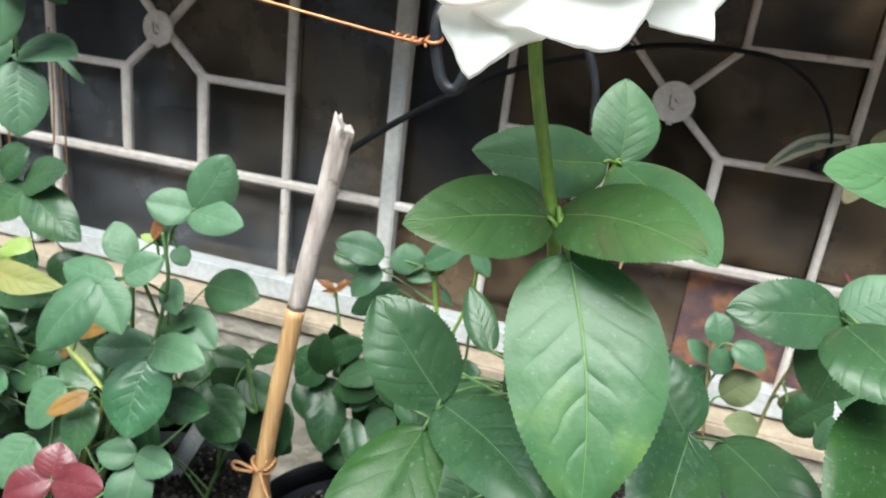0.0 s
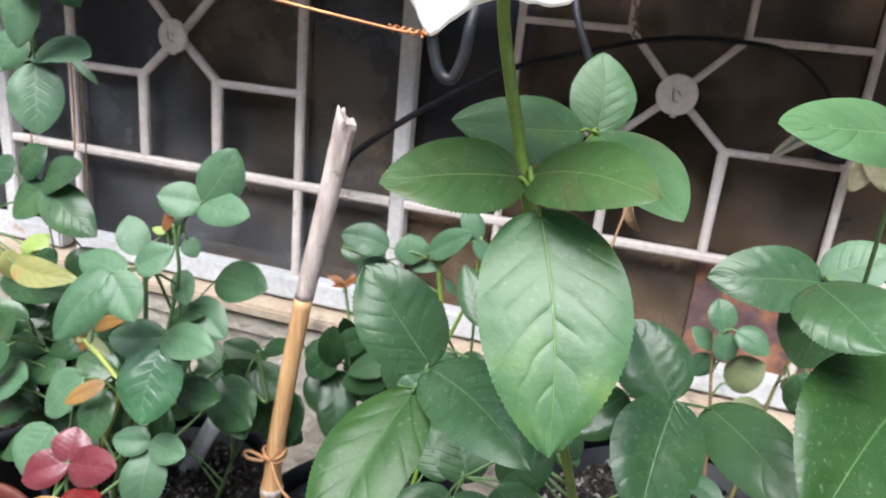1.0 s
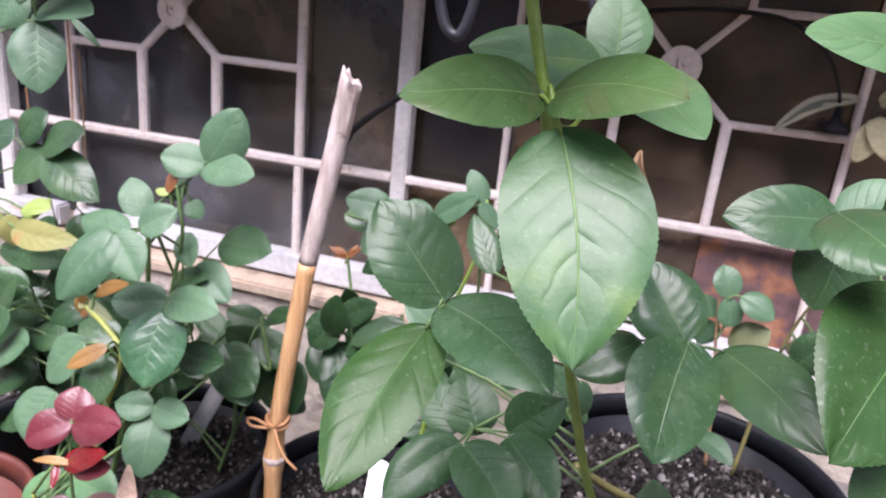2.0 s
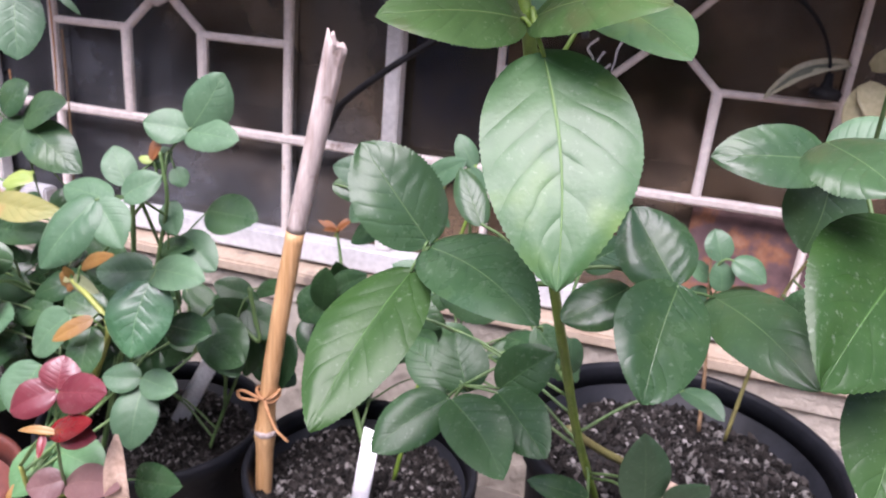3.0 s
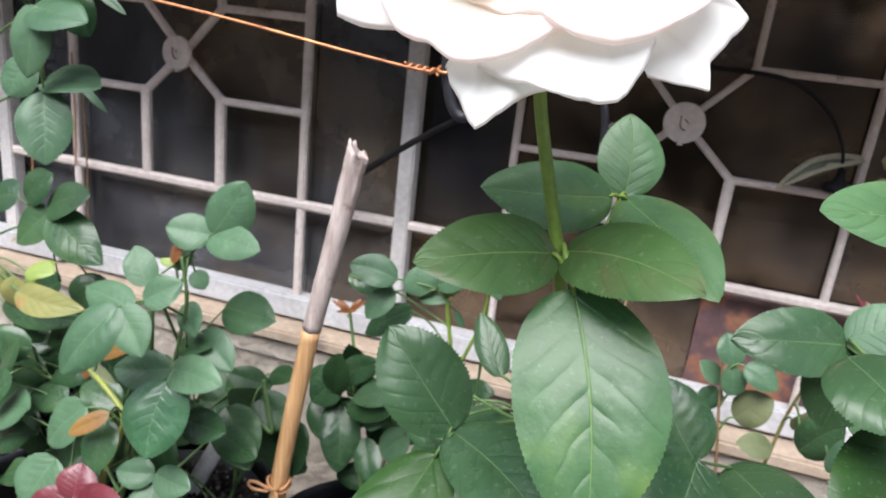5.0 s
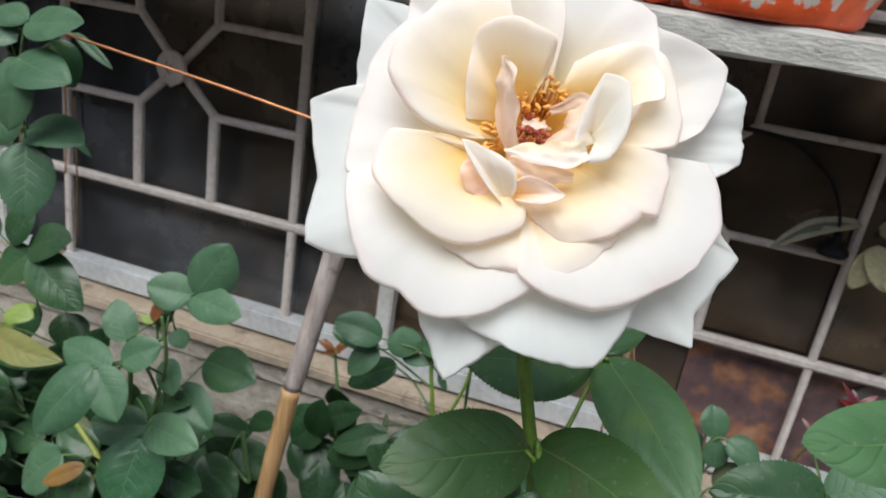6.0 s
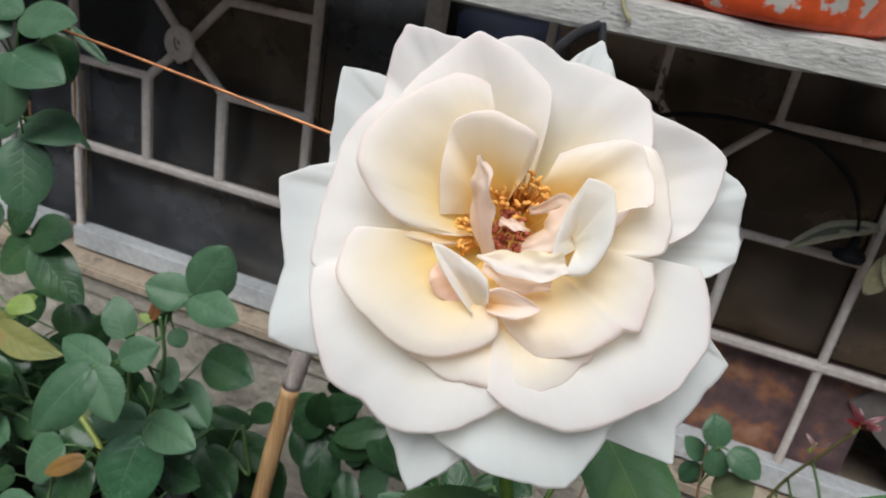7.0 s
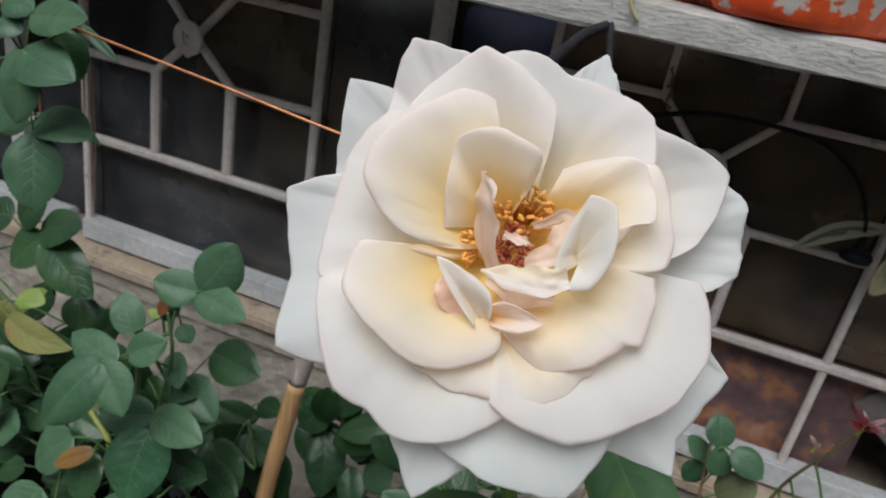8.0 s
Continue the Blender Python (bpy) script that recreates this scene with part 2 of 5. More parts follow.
# clay tone lowered to stand in for the shade on the pot
POT_CLAY = surface("red_brown_clay", [(0.3, (0.060, 0.012, 0.007)), (0.7, (0.11, 0.024, 0.014))], 20, 0.6, strength=0.3)
POT_ORANGE = surface("orange_plastic", [(0.3, (0.84, 0.085, 0.018)), (0.7, (0.93, 0.15, 0.035))], 10, 0.4, strength=0.15, second=(26, 0.535, 0.03, (0.66, 0.60, 0.54)))
SOIL = surface("dark_potting_soil", [(0.3, (0.006, 0.0055, 0.005)), (0.7, (0.024, 0.021, 0.019))], 120, 0.95, fine=600, strength=1.0, distance=0.004)
PERLITE = surface("pale_grit", [(0.3, (0.09, 0.083, 0.08)), (0.7, (0.30, 0.28, 0.27))], 90, 0.9, strength=0.5)
BARK_BIT, bn, bl, bb = material("bark_crumb")
grain_shade = bn.new("ShaderNodeNewGeometry").outputs["Random Per Island"]
bl.new(ramp(bn, bl, grain_shade, [(0.0, (0.004, 0.0035, 0.003)), (0.5, (0.013, 0.011, 0.0095)), (0.75, (0.026, 0.022, 0.020)), (0.9, (0.06, 0.055, 0.051)), (1.0, (0.17, 0.16, 0.15))]), bb.inputs["Base Color"])
bb.inputs["Roughness"].default_value, bb.inputs["Specular IOR Level"].default_value = 0.9, 0.2
bump(bn, bl, bb, noise_node(bn, bl, 900.0, 3.0), 0.5, 0.001)
RUST = surface("rusted_sheet", [(0.3, (0.085, 0.050, 0.055)), (0.50, (0.16, 0.092, 0.092)), (0.58, (0.30, 0.13, 0.07)), (0.75, (0.44, 0.25, 0.17))], 26, 0.7, fine=90, strength=0.4)
GREY_SHEET = surface("grey_board", [(0.3, (0.16, 0.14, 0.13)), (0.7, (0.25, 0.22, 0.20))], 9, 0.8)
PLANK = surface("weathered_plank", [(0.3, (0.40, 0.38, 0.355)), (0.7, (0.68, 0.65, 0.61))], 60, 0.92, fine=420, strength=0.8, distance=0.002, second=(90, 0.62, 0.05, (0.20, 0.185, 0.165)), stretch=0.3, along=0)
CANE_TAN = surface("cane_tan", [(0.32, (0.38, 0.20, 0.08)), (0.68, (0.60, 0.38, 0.19))], 260, 0.45, fine=900, strength=0.3, distance=0.0006, second=(30, 0.68, 0.06, (0.26, 0.14, 0.07)), stretch=0.05)
CANE_GREY = surface("cane_weathered", [(0.3, (0.27, 0.21, 0.19)), (0.7, (0.52, 0.45, 0.42))], 220, 0.8, fine=700, strength=0.6, distance=0.001, second=(75, 0.56, 0.10, (0.17, 0.12, 0.10)), stretch=0.12)
COPPER = surface("copper_wire", [(0.3, (0.34, 0.13, 0.06)), (0.7, (0.66, 0.29, 0.12))], 90, 0.4, metal=0.5, strength=0.1)
RAFFIA = surface("orange_twine", [(0.3, (0.36, 0.17, 0.07)), (0.7, (0.50, 0.27, 0.13))], 90, 0.7)
BLACK_RUBBER = surface("black_rubber", [(0.3, (0.012, 0.013, 0.016)), (0.7, (0.030, 0.032, 0.038))], 60, 0.42, strength=0.3, spec=0.3, second=(80, 0.66, 0.1, (0.25, 0.25, 0.28)))
LABEL_WHITE = surface("white_plastic", [(0.3, (0.74, 0.73, 0.76)), (0.7, (0.82, 0.81, 0.84))], 30, 0.5)
DEAD_LEAF = surface("dead_leaf", [(0.3, (0.36, 0.24, 0.17)), (0.7, (0.55, 0.42, 0.33))], 50, 0.85, strength=0.6, second=(60, 0.6, 0.1, (0.12, 0.06, 0.05)))
CREAM_LEAF = surface("cream_leaf", [(0.3, (0.40, 0.36, 0.20)), (0.7, (0.55, 0.50, 0.31))], 30, 0.6)
GREY_LEAF = surface("grey_green_leaf", [(0.3, (0.09, 0.10, 0.07)), (0.7, (0.16, 0.17, 0.12))], 30, 0.6)
# very dark brown, so the unlit look sits in the colour
ROOM = surface("darkened_room_wall", [(0.3, (0.018, 0.012, 0.009)), (0.7, (0.05, 0.034, 0.024))], 4, 0.9)
NAVY = surface("navy_plastic", [(0.3, (0.035, 0.055, 0.16)), (0.7, (0.06, 0.09, 0.24))], 12, 0.5)


def glass_material(name, most, cool, warm, split, least=0.03):
    """Old dusty window glass: see-through, glossy, with a thin uneven film of dust."""
    m, nodes, links, b = material(name)
    clear = nodes.new("ShaderNodeBsdfTransparent")
    clear.inputs["Color"].default_value = (0.75, 0.72, 0.68, 1)
    film = nodes.new("ShaderNodeBsdfDiffuse")
    links.new(ramp(nodes, links, noise_node(nodes, links, 3.0, 3.0, 0.5), [(split, cool), (split + 0.1, warm)]), film.inputs["Color"])
    dust = ramp(nodes, links, noise_node(nodes, links, 9.0, 8.0, 0.62), [(0.40, (least, least, least)), (0.64, (most, most, most))])
    one = nodes.new("ShaderNodeMixShader")
    links.new(dust, one.inputs[0])
    links.new(clear.outputs[0], one.inputs[1])
    links.new(film.outputs[0], one.inputs[2])
    gloss = nodes.new("ShaderNodeBsdfGlossy")
    gloss.inputs["Roughness"].default_value = 0.12
    gloss.inputs["Color"].default_value = (0.4, 0.4, 0.4, 1)
    fres = nodes.new("ShaderNodeFresnel")
    fres.inputs["IOR"].default_value = 1.5
    two = nodes.new("ShaderNodeMixShader")
    links.new(fres.outputs[0], two.inputs[0])
    links.new(one.outputs[0], two.inputs[1])
    links.new(gloss.outputs[0], two.inputs[2])
    links.new(two.outputs[0], nodes["Material Output"].inputs["Surface"])
    return m


STEM_TAN = surface("stem_tan_green", [(0.3, (0.10, 0.085, 0.03)), (0.7, (0.17, 0.16, 0.05))], 60, 0.55, strength=0.3)
# a greyer cream for the strap leaf's edges
GREYISH_CREAM = surface("greyish_cream_leaf", [(0.3, (0.40, 0.375, 0.26)), (0.7, (0.52, 0.49, 0.35))], 40, 0.7)
GLASS = glass_material("dusty_glass", 0.72, (0.125, 0.108, 0.10), (0.215, 0.152, 0.10), 0.42, 0.08)
GLASS_CLEAN = glass_material("wiped_glass", 0.22, (0.14, 0.14, 0.15), (0.20, 0.17, 0.14), 0.5)
GLASS_GREY = glass_material("grey_dusty_glass", 0.85, (0.120, 0.124, 0.136), (0.175, 0.138, 0.105), 0.50, 0.22)
CABLE_BLACK = surface("dull_black_cable", [(0.3, (0.006, 0.006, 0.007)), (0.7, (0.016, 0.016, 0.018))], 60, 0.65, strength=0.2, spec=0.2)
# kept pale so that the added walls throw light back
BOUNCE_WALL = surface("pale_bounce_wall", [(0.3, (0.66, 0.66, 0.64)), (0.7, (0.76, 0.76, 0.74))], 4, 0.9, fine=40)


# ---- mesh helpers ----
def part(name, bm, mat, parent=None, label="", smooth=True):
    """Links a bmesh as ONE mesh object, under a thing or a part if a parent is given."""
    me = bpy.data.meshes.new(name)
    bm.normal_update()
    bm.to_mesh(me)
    bm.free()
    me.materials.append(mat)
    if smooth:
        me.polygons.foreach_set("use_smooth", [True] * len(me.polygons))
    ob = new(name, me)
    if parent:
        ob.parent = parent
        ob.matrix_parent_inverse = Matrix.Translation(-parent.location)
    if label:
        ob["label"] = label
    return ob


def thing(name, at, label, category, group="", kind=""):
    e = new(name)
    e.empty_display_size = 0.02
    e.location = at
    return tagged(e, label, category, group, kind)


def box(bm, lo, hi, bevel=0.0):
    r = bmesh.ops.create_cube(bm, size=1.0)
    c, s = (Vector(lo) + Vector(hi)) / 2, Vector(hi) - Vector(lo)
    for v in r["verts"]:
        v.co = Vector((v.co.x * s.x, v.co.y * s.y, v.co.z * s.z)) + c
    if bevel:
        edges = list({e for v in r["verts"] for e in v.link_edges})
        bmesh.ops.bevel(bm, geom=edges, offset=bevel, segments=2, affect="EDGES")
    return bm


def smooth_path(points, n):
    """Catmull-Rom through the points."""
    P = [Vector(p) for p in points]
    P = [2 * P[0] - P[1]] + P + [2 * P[-1] - P[-2]]
    out = []
    for i in range(1, len(P) - 2):
        for k in range(n):
            t = k / n
            out.append(0.5 * (2 * P[i] + (P[i + 1] - P[i - 1]) * t + (2 * P[i - 1] - 5 * P[i] + 4 * P[i + 1] - P[i + 2]) * t * t + (3 * P[i] - P[i - 1] - 3 * P[i + 1] + P[i + 2]) * t ** 3))
    out.append(P[-2].copy())
    return out


def tube(bm, points, r0, r1=None, sides=8, n=6, knots=0.0):
    """A tapered round tube along a smooth path, with capped ends; knots swells it a little along the way."""
    r1 = r0 if r1 is None else r1
    path = smooth_path(points, n)
    rings, side = [], None
    for i, p in enumerate(path):
        d = (path[min(i + 1, len(path) - 1)] - path[max(i - 1, 0)]).normalized()
        side = (side - d * side.dot(d)).normalized() if side else d.orthogonal().normalized()
        other = d.cross(side)
        f = i / (len(path) - 1)
        r = (r0 + (r1 - r0) * f) * (1 + knots * noise.noise(p * 60))
        rings.append([bm.verts.new(p + r * (math.cos(a) * side + math.sin(a) * other)) for a in (2 * math.pi * k / sides for k in range(sides))])
    for a, b in zip(rings, rings[1:]):
        for k in range(sides):
            bm.faces.new((a[k], a[(k + 1) % sides], b[(k + 1) % sides], b[k]))
    bm.faces.new(rings[0][::-1])
    bm.faces.new(rings[-1])
    return bm


def lathe(bm, profile, centre, sides=48, wobble=0.0):
    """Turns a profile of (radius, height) round the upright axis through centre; closes it at both ends if the radius is not 0."""
    c = Vector(centre)
    rings = []
    for r, z in profile:
        rings.append([bm.verts.new(c + Vector((r * (1 + wobble * noise.noise(Vector((math.cos(a), math.sin(a), z * 9)))) * math.cos(a), r * math.sin(a), z))) for a in (2 * math.pi * k / sides for k in range(sides))])
    for a, b in zip(rings, rings[1:]):
        for k in range(sides):
            bm.faces.new((a[k], a[(k + 1) % sides], b[(k + 1) % sides], b[k]))
    bm.faces.new(rings[0][::-1])
    bm.faces.new(rings[-1])
    return bm


# ---- the setting ----
WALL_Y = 1.155          # plane of the window grille
Z_RAIL, Z_LOW, Z_SHOULDER, Z_ROSETTE, Z_UPPER, Z_HIGH = 0.279, 0.399, 0.511, 0.562, 0.620, 0.730


def setting():
    bm = bmesh.new()
    bmesh.ops.create_grid(bm, x_segments=60, y_segments=60, size=0.5)
    for v in bm.verts:
        far = max(abs(v.co.x), abs(v.co.y)) * 2
        k = 4.0 if far < 0.5 else 4.0 + (far - 0.5) ** 3 * 9000
        v.co.x, v.co.y = v.co.x * k, v.co.y * k
        v.co.z = 0.003 * noise.noise(Vector((v.co.x * 3, v.co.y * 3, 0)))
    tagged(part("ground", bm, CONCRETE), "worn grey-brown concrete courtyard floor", "ground", kind="structure")
    # wall below the window, with an uneven plaster face
    bm = bmesh.new()
    nx, nz = 420, 24
    grid = [[bm.verts.new((-2.0 + 4.0 * i / nx, 1.125 + 0.005 * noise.fractal(Vector((i * 0.24, j * 0.22, 3)), 0.8, 2.0, 4), 0.215 * j / nz - 0.01)) for i in range(nx + 1)] for j in range(nz + 1)]
    back = [bm.verts.new((-2.0, 1.4, -0.01)), bm.verts.new((2.0, 1.4, -0.01)), bm.verts.new((2.0, 1.4, 0.205)), bm.verts.new((-2.0, 1.4, 0.205))]
    for j in range(nz):
        for i in range(nx):
            bm.faces.new((grid[j][i], grid[j][i + 1], grid[j + 1][i + 1], grid[j + 1][i]))
    bm.faces.new(grid[nz] + [back[2], back[3]])
    bm.faces.new((back[1], back[0], back[3], back[2]))
    tagged(part("wall_below_window", bm, PLASTER), "rough cream plaster wall under the window", "wall", kind="structure")
    for name, lo, hi in (("wall_above_window", (-2.0, 1.16, 1.271), (2.0, 1.4, 1.379)), ("wall_west", (-2.0, 1.16, 0.2), (-1.2, 1.4, 1.25)), ("wall_east", (1.3, 1.16, 0.2), (2.0, 1.4, 1.25))):
        tagged(part(name, box(bmesh.new(), lo, hi), PLASTER), "rough cream plaster wall beside the window", "wall", kind="structure")
    # wooden sill strip and the cement fillet under it
    bm = box(bmesh.new(), (-1.3, 1.112, 0.228), (1.35, 1.30, 0.244), 0.003)
    tagged(part("window_sill", bm, SILL_WOOD, smooth=False), "bare peeling wooden sill strip", "window sill", kind="structure")
    bm = box(bmesh.new(), (-1.3, 1.1205, 0.2), (1.35, 1.30, 0.2275), 0.001)
    tagged(part("trim", bm, PLASTER, smooth=False), "rough cream plaster fillet under the sill", "trim", kind="structure")
    # unseen overhang above the window, added to shade the wall and bars
    bm = box(bmesh.new(), (-3.0, 0.74, 1.38), (3.0, 1.6, 1.44), 0.004)
    tagged(part("eave", bm, CEMENT), "plain grey slab above the window, unseen, added to block light", "eave", kind="structure")
    # plain unseen walls behind and beside, added to bounce light and dim pane reflections
    for name, lo, hi in (("unseen_wall_south", (-2.7, -1.9, 0.0), (2.7, -1.8, 2.3)), ("unseen_wall_west", (-2.7, -1.8, 0.0), (-2.6, 1.4, 2.3)), ("unseen_wall_east", (2.6, -1.8, 0.0), (2.7, 1.4, 2.3))):
        tagged(part(name, box(bmesh.new(), lo, hi), BOUNCE_WALL), "plain pale wall out of view, added to bounce light", "wall", kind="structure")
    # room behind the glass; its dimness is put into near-black wall colour
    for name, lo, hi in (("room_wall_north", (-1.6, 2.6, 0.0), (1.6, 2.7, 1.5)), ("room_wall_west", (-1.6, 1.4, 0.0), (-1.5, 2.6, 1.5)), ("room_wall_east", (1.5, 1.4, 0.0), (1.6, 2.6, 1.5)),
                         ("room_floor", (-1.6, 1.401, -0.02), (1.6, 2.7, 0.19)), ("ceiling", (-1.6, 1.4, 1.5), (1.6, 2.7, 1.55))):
        tagged(part(name, box(bmesh.new(), lo, hi), ROOM), "near-black brown wall of the room inside, darkness put into its colour", "wall", kind="structure")


setting()


# ---- the window: painted iron grille before dusty panes ----
def window():
    win = thing("window_1", (0, WALL_Y, 0.25), "old white-painted iron grille window with dusty dark panes", "window", kind="structure")

    def bar(name, x0, z0, x1, z1, w=0.011, d=0.012, y=WALL_Y, mat=FRAME_PAINT):
        """A flat bar between two points of the grille's plane, with slightly uneven edges."""
        a, b = Vector((x0, y, z0)), Vector((x1, y, z1))
        along = (b - a).normalized()
        out, side = Vector((0, 1, 0)), Vector((0, 1, 0)).cross((b - a).normalized())
        bm = bmesh.new()
        n = max(2, int((b - a).length / 0.02))
        rings = []
        for i in range(n + 1):
            p = a + (b - a) * i / n
            k = 1 + 0.07 * noise.noise(p * 45)
            c = 0.5
            cs = ((-1, -1 + c), (-1 + c, -1), (1 - c, -1), (1, -1 + c), (1, 1 - c), (1 - c, 1), (-1 + c, 1), (-1, 1 - c))
            rings.append([bm.verts.new(p + side * (w / 2 * u * k) + out * (d / 2 * v)) for u, v in cs])
        for r, s in zip(rings, rings[1:]):
            for k in range(8):
                bm.faces.new((r[k], r[(k + 1) % 8], s[(k + 1) % 8], s[k]))
        bm.faces.new(rings[0][::-1])
        bm.faces.new(rings[-1])
        return part(name, bm, mat, win, smooth=False)

    def rosette(x, z):
        bm = bmesh.new()
        r = bmesh.ops.create_cone(bm, cap_ends=True, segments=32, radius1=0.0205, radius2=0.0200, depth=0.004)
        bmesh.ops.transform(bm, matrix=Matrix.Translation((x, WALL_Y - 0.011, z)) @ Matrix.Rotation(radians(90), 4, "X"), verts=r["verts"])
        r = bmesh.ops.create_cone(bm, cap_ends=True, segments=3, radius1=0.004, radius2=0.0035, depth=0.004)
        bmesh.ops.transform(bm, matrix=Matrix.Translation((x, WALL_Y - 0.011, z - 0.0205)) @ Matrix.Rotation(radians(90), 4, "X"), verts=r["verts"])
        ros = part("rosette", bm, FRAME_PAINT, win, smooth=False)
        for pts in ([(-0.004, 0.007), (-0.003, -0.004), (0.002, -0.007)], [(0.0, 0.004), (0.004, 0.0)]):
            mark = tube(bmesh.new(), [(x + u, WALL_Y - 0.015, z + v) for u, v in pts], 0.0007, sides=5)
            part("cast_mark", mark, STEM_BROWN, ros)

    # lower rail, upright stiles and the upper bars
    for a, b in ((-1.25, -0.604), (-0.578, 1.3)):
        part("bottom_rail", box(bmesh.new(), (a, 1.145, 0.248), (b, 1.170, Z_RAIL), 0.003), RAIL_WHITE, win, "chalky white bottom rail", smooth=False)
    part("stile", box(bmesh.new(), (-0.1045, 1.1495, Z_RAIL), (-0.0855, 1.170, 1.24), 0.002), RAIL_PAINT, win, "broad white stile", smooth=False)
    part("stile", box(bmesh.new(), (-0.705, 1.1495, Z_RAIL), (-0.682, 1.170, 1.24), 0.002), RAIL_PAINT, win, "broad white stile", smooth=False)
    part("top_rail", box(bmesh.new(), (-1.25, 1.138, 1.24), (1.3, 1.172, 1.27), 0.003), RAIL_PAINT, win)
    for x in (-0.925, -0.571, -0.229, 0.028, 0.366, 0.71):
        bar("upright", x, Z_RAIL, x, 1.24, 0.0108 if x < 0 else 0.0078, 0.010)
    for a, b in ((-1.2, -0.706), (-0.681, -0.1047), (-0.0853, 1.25)):
        bar("crossbar", a, Z_LOW, b, Z_LOW, 0.0118 if b < 0 else 0.0105, 0.011, WALL_Y - 0.001)
    for z in (Z_HIGH, 1.05):
        bar("crossbar", -1.2, z, -0.1047, z, 0.010, 0.011, WALL_Y - 0.001)
        bar("crossbar", -0.0853, z, 1.25, z, 0.010, 0.011, WALL_Y - 0.001)
    for left, right, centre, full in ((-0.571, -0.229, -0.402, True), (0.028, 0.366, 0.1965, False)):
        thin = 1.0 if full else 0.78
        h = 0.0555
        rosette(centre, Z_ROSETTE)
        for s, edge in ((-1, left), (1, right)):
            x = centre + s * h
            bar("short_upright", x, Z_LOW, x, Z_SHOULDER, 0.013 * thin, 0.010)
            bar("shoulder_bar", x, Z_SHOULDER, edge, Z_SHOULDER, 0.0095 * thin, 0.010, WALL_Y + 0.001)
            bar("diagonal", x, Z_SHOULDER, centre + s * 0.005, Z_ROSETTE - 0.0046, 0.010 * thin, 0.009, WALL_Y + 0.002)
            bar("diagonal", x, Z_UPPER, centre + s * 0.005, Z_ROSETTE + 0.0052, 0.009 * thin, 0.009, WALL_Y + 0.002)
            bar("short_upright", x, Z_UPPER, x, Z_HIGH, 0.009 * thin, 0.010)
            bar("shoulder_bar", x, Z_UPPER, edge, Z_UPPER, 0.009 * thin, 0.010, WALL_Y + 0.001)
    # panes set behind the bars
    xs = (-1.2, -0.925, -0.694, -0.571, -0.229, -0.095, 0.028, 0.254, 0.366, 0.71, 1.25)
    zs = (0.262, Z_LOW, Z_HIGH, 1.25)
    for j in range(3):
        xs = xs if j == 0 else tuple(x for x in xs if x != 0.254)
        for i in range(len(xs) - 1):
            if j == 0 and 0.25 < xs[i] < 0.37:
                continue
            part("pane", box(bmesh.new(), (xs[i] + 0.001, 1.180, zs[j] + 0.001), (xs[i + 1] - 0.001, 1.183, zs[j + 1] - 0.001)), GLASS_CLEAN if j and -0.1 < xs[i] < 0 else GLASS_GREY if xs[i] < -0.1 else GLASS, win, smooth=False).visible_shadow = False
    # rusted sheet that stands in for the missing panes, and a board leaning beside it
    bm = box(bmesh.new(), (0.254, 1.176, 0.27), (0.43, 1.1785, 0.397))
    part("rusted_sheet", bm, RUST, win, "rusted brown metal sheet in place of a pane", smooth=False)
    bm = box(bmesh.new(), (-0.12, -0.003, -0.07), (0.12, 0.003, 0.07), 0.001)
    bmesh.ops.transform(bm, matrix=pose(0.545, 1.171, 0.345, 0, 38, 0), verts=bm.verts)
    part("grey_board", bm, GREY_SHEET, win, "grey board stuck behind the bars", smooth=False)


window()


# ---- plants ----
FACE = Vector((0.10, -0.74, 0.66))


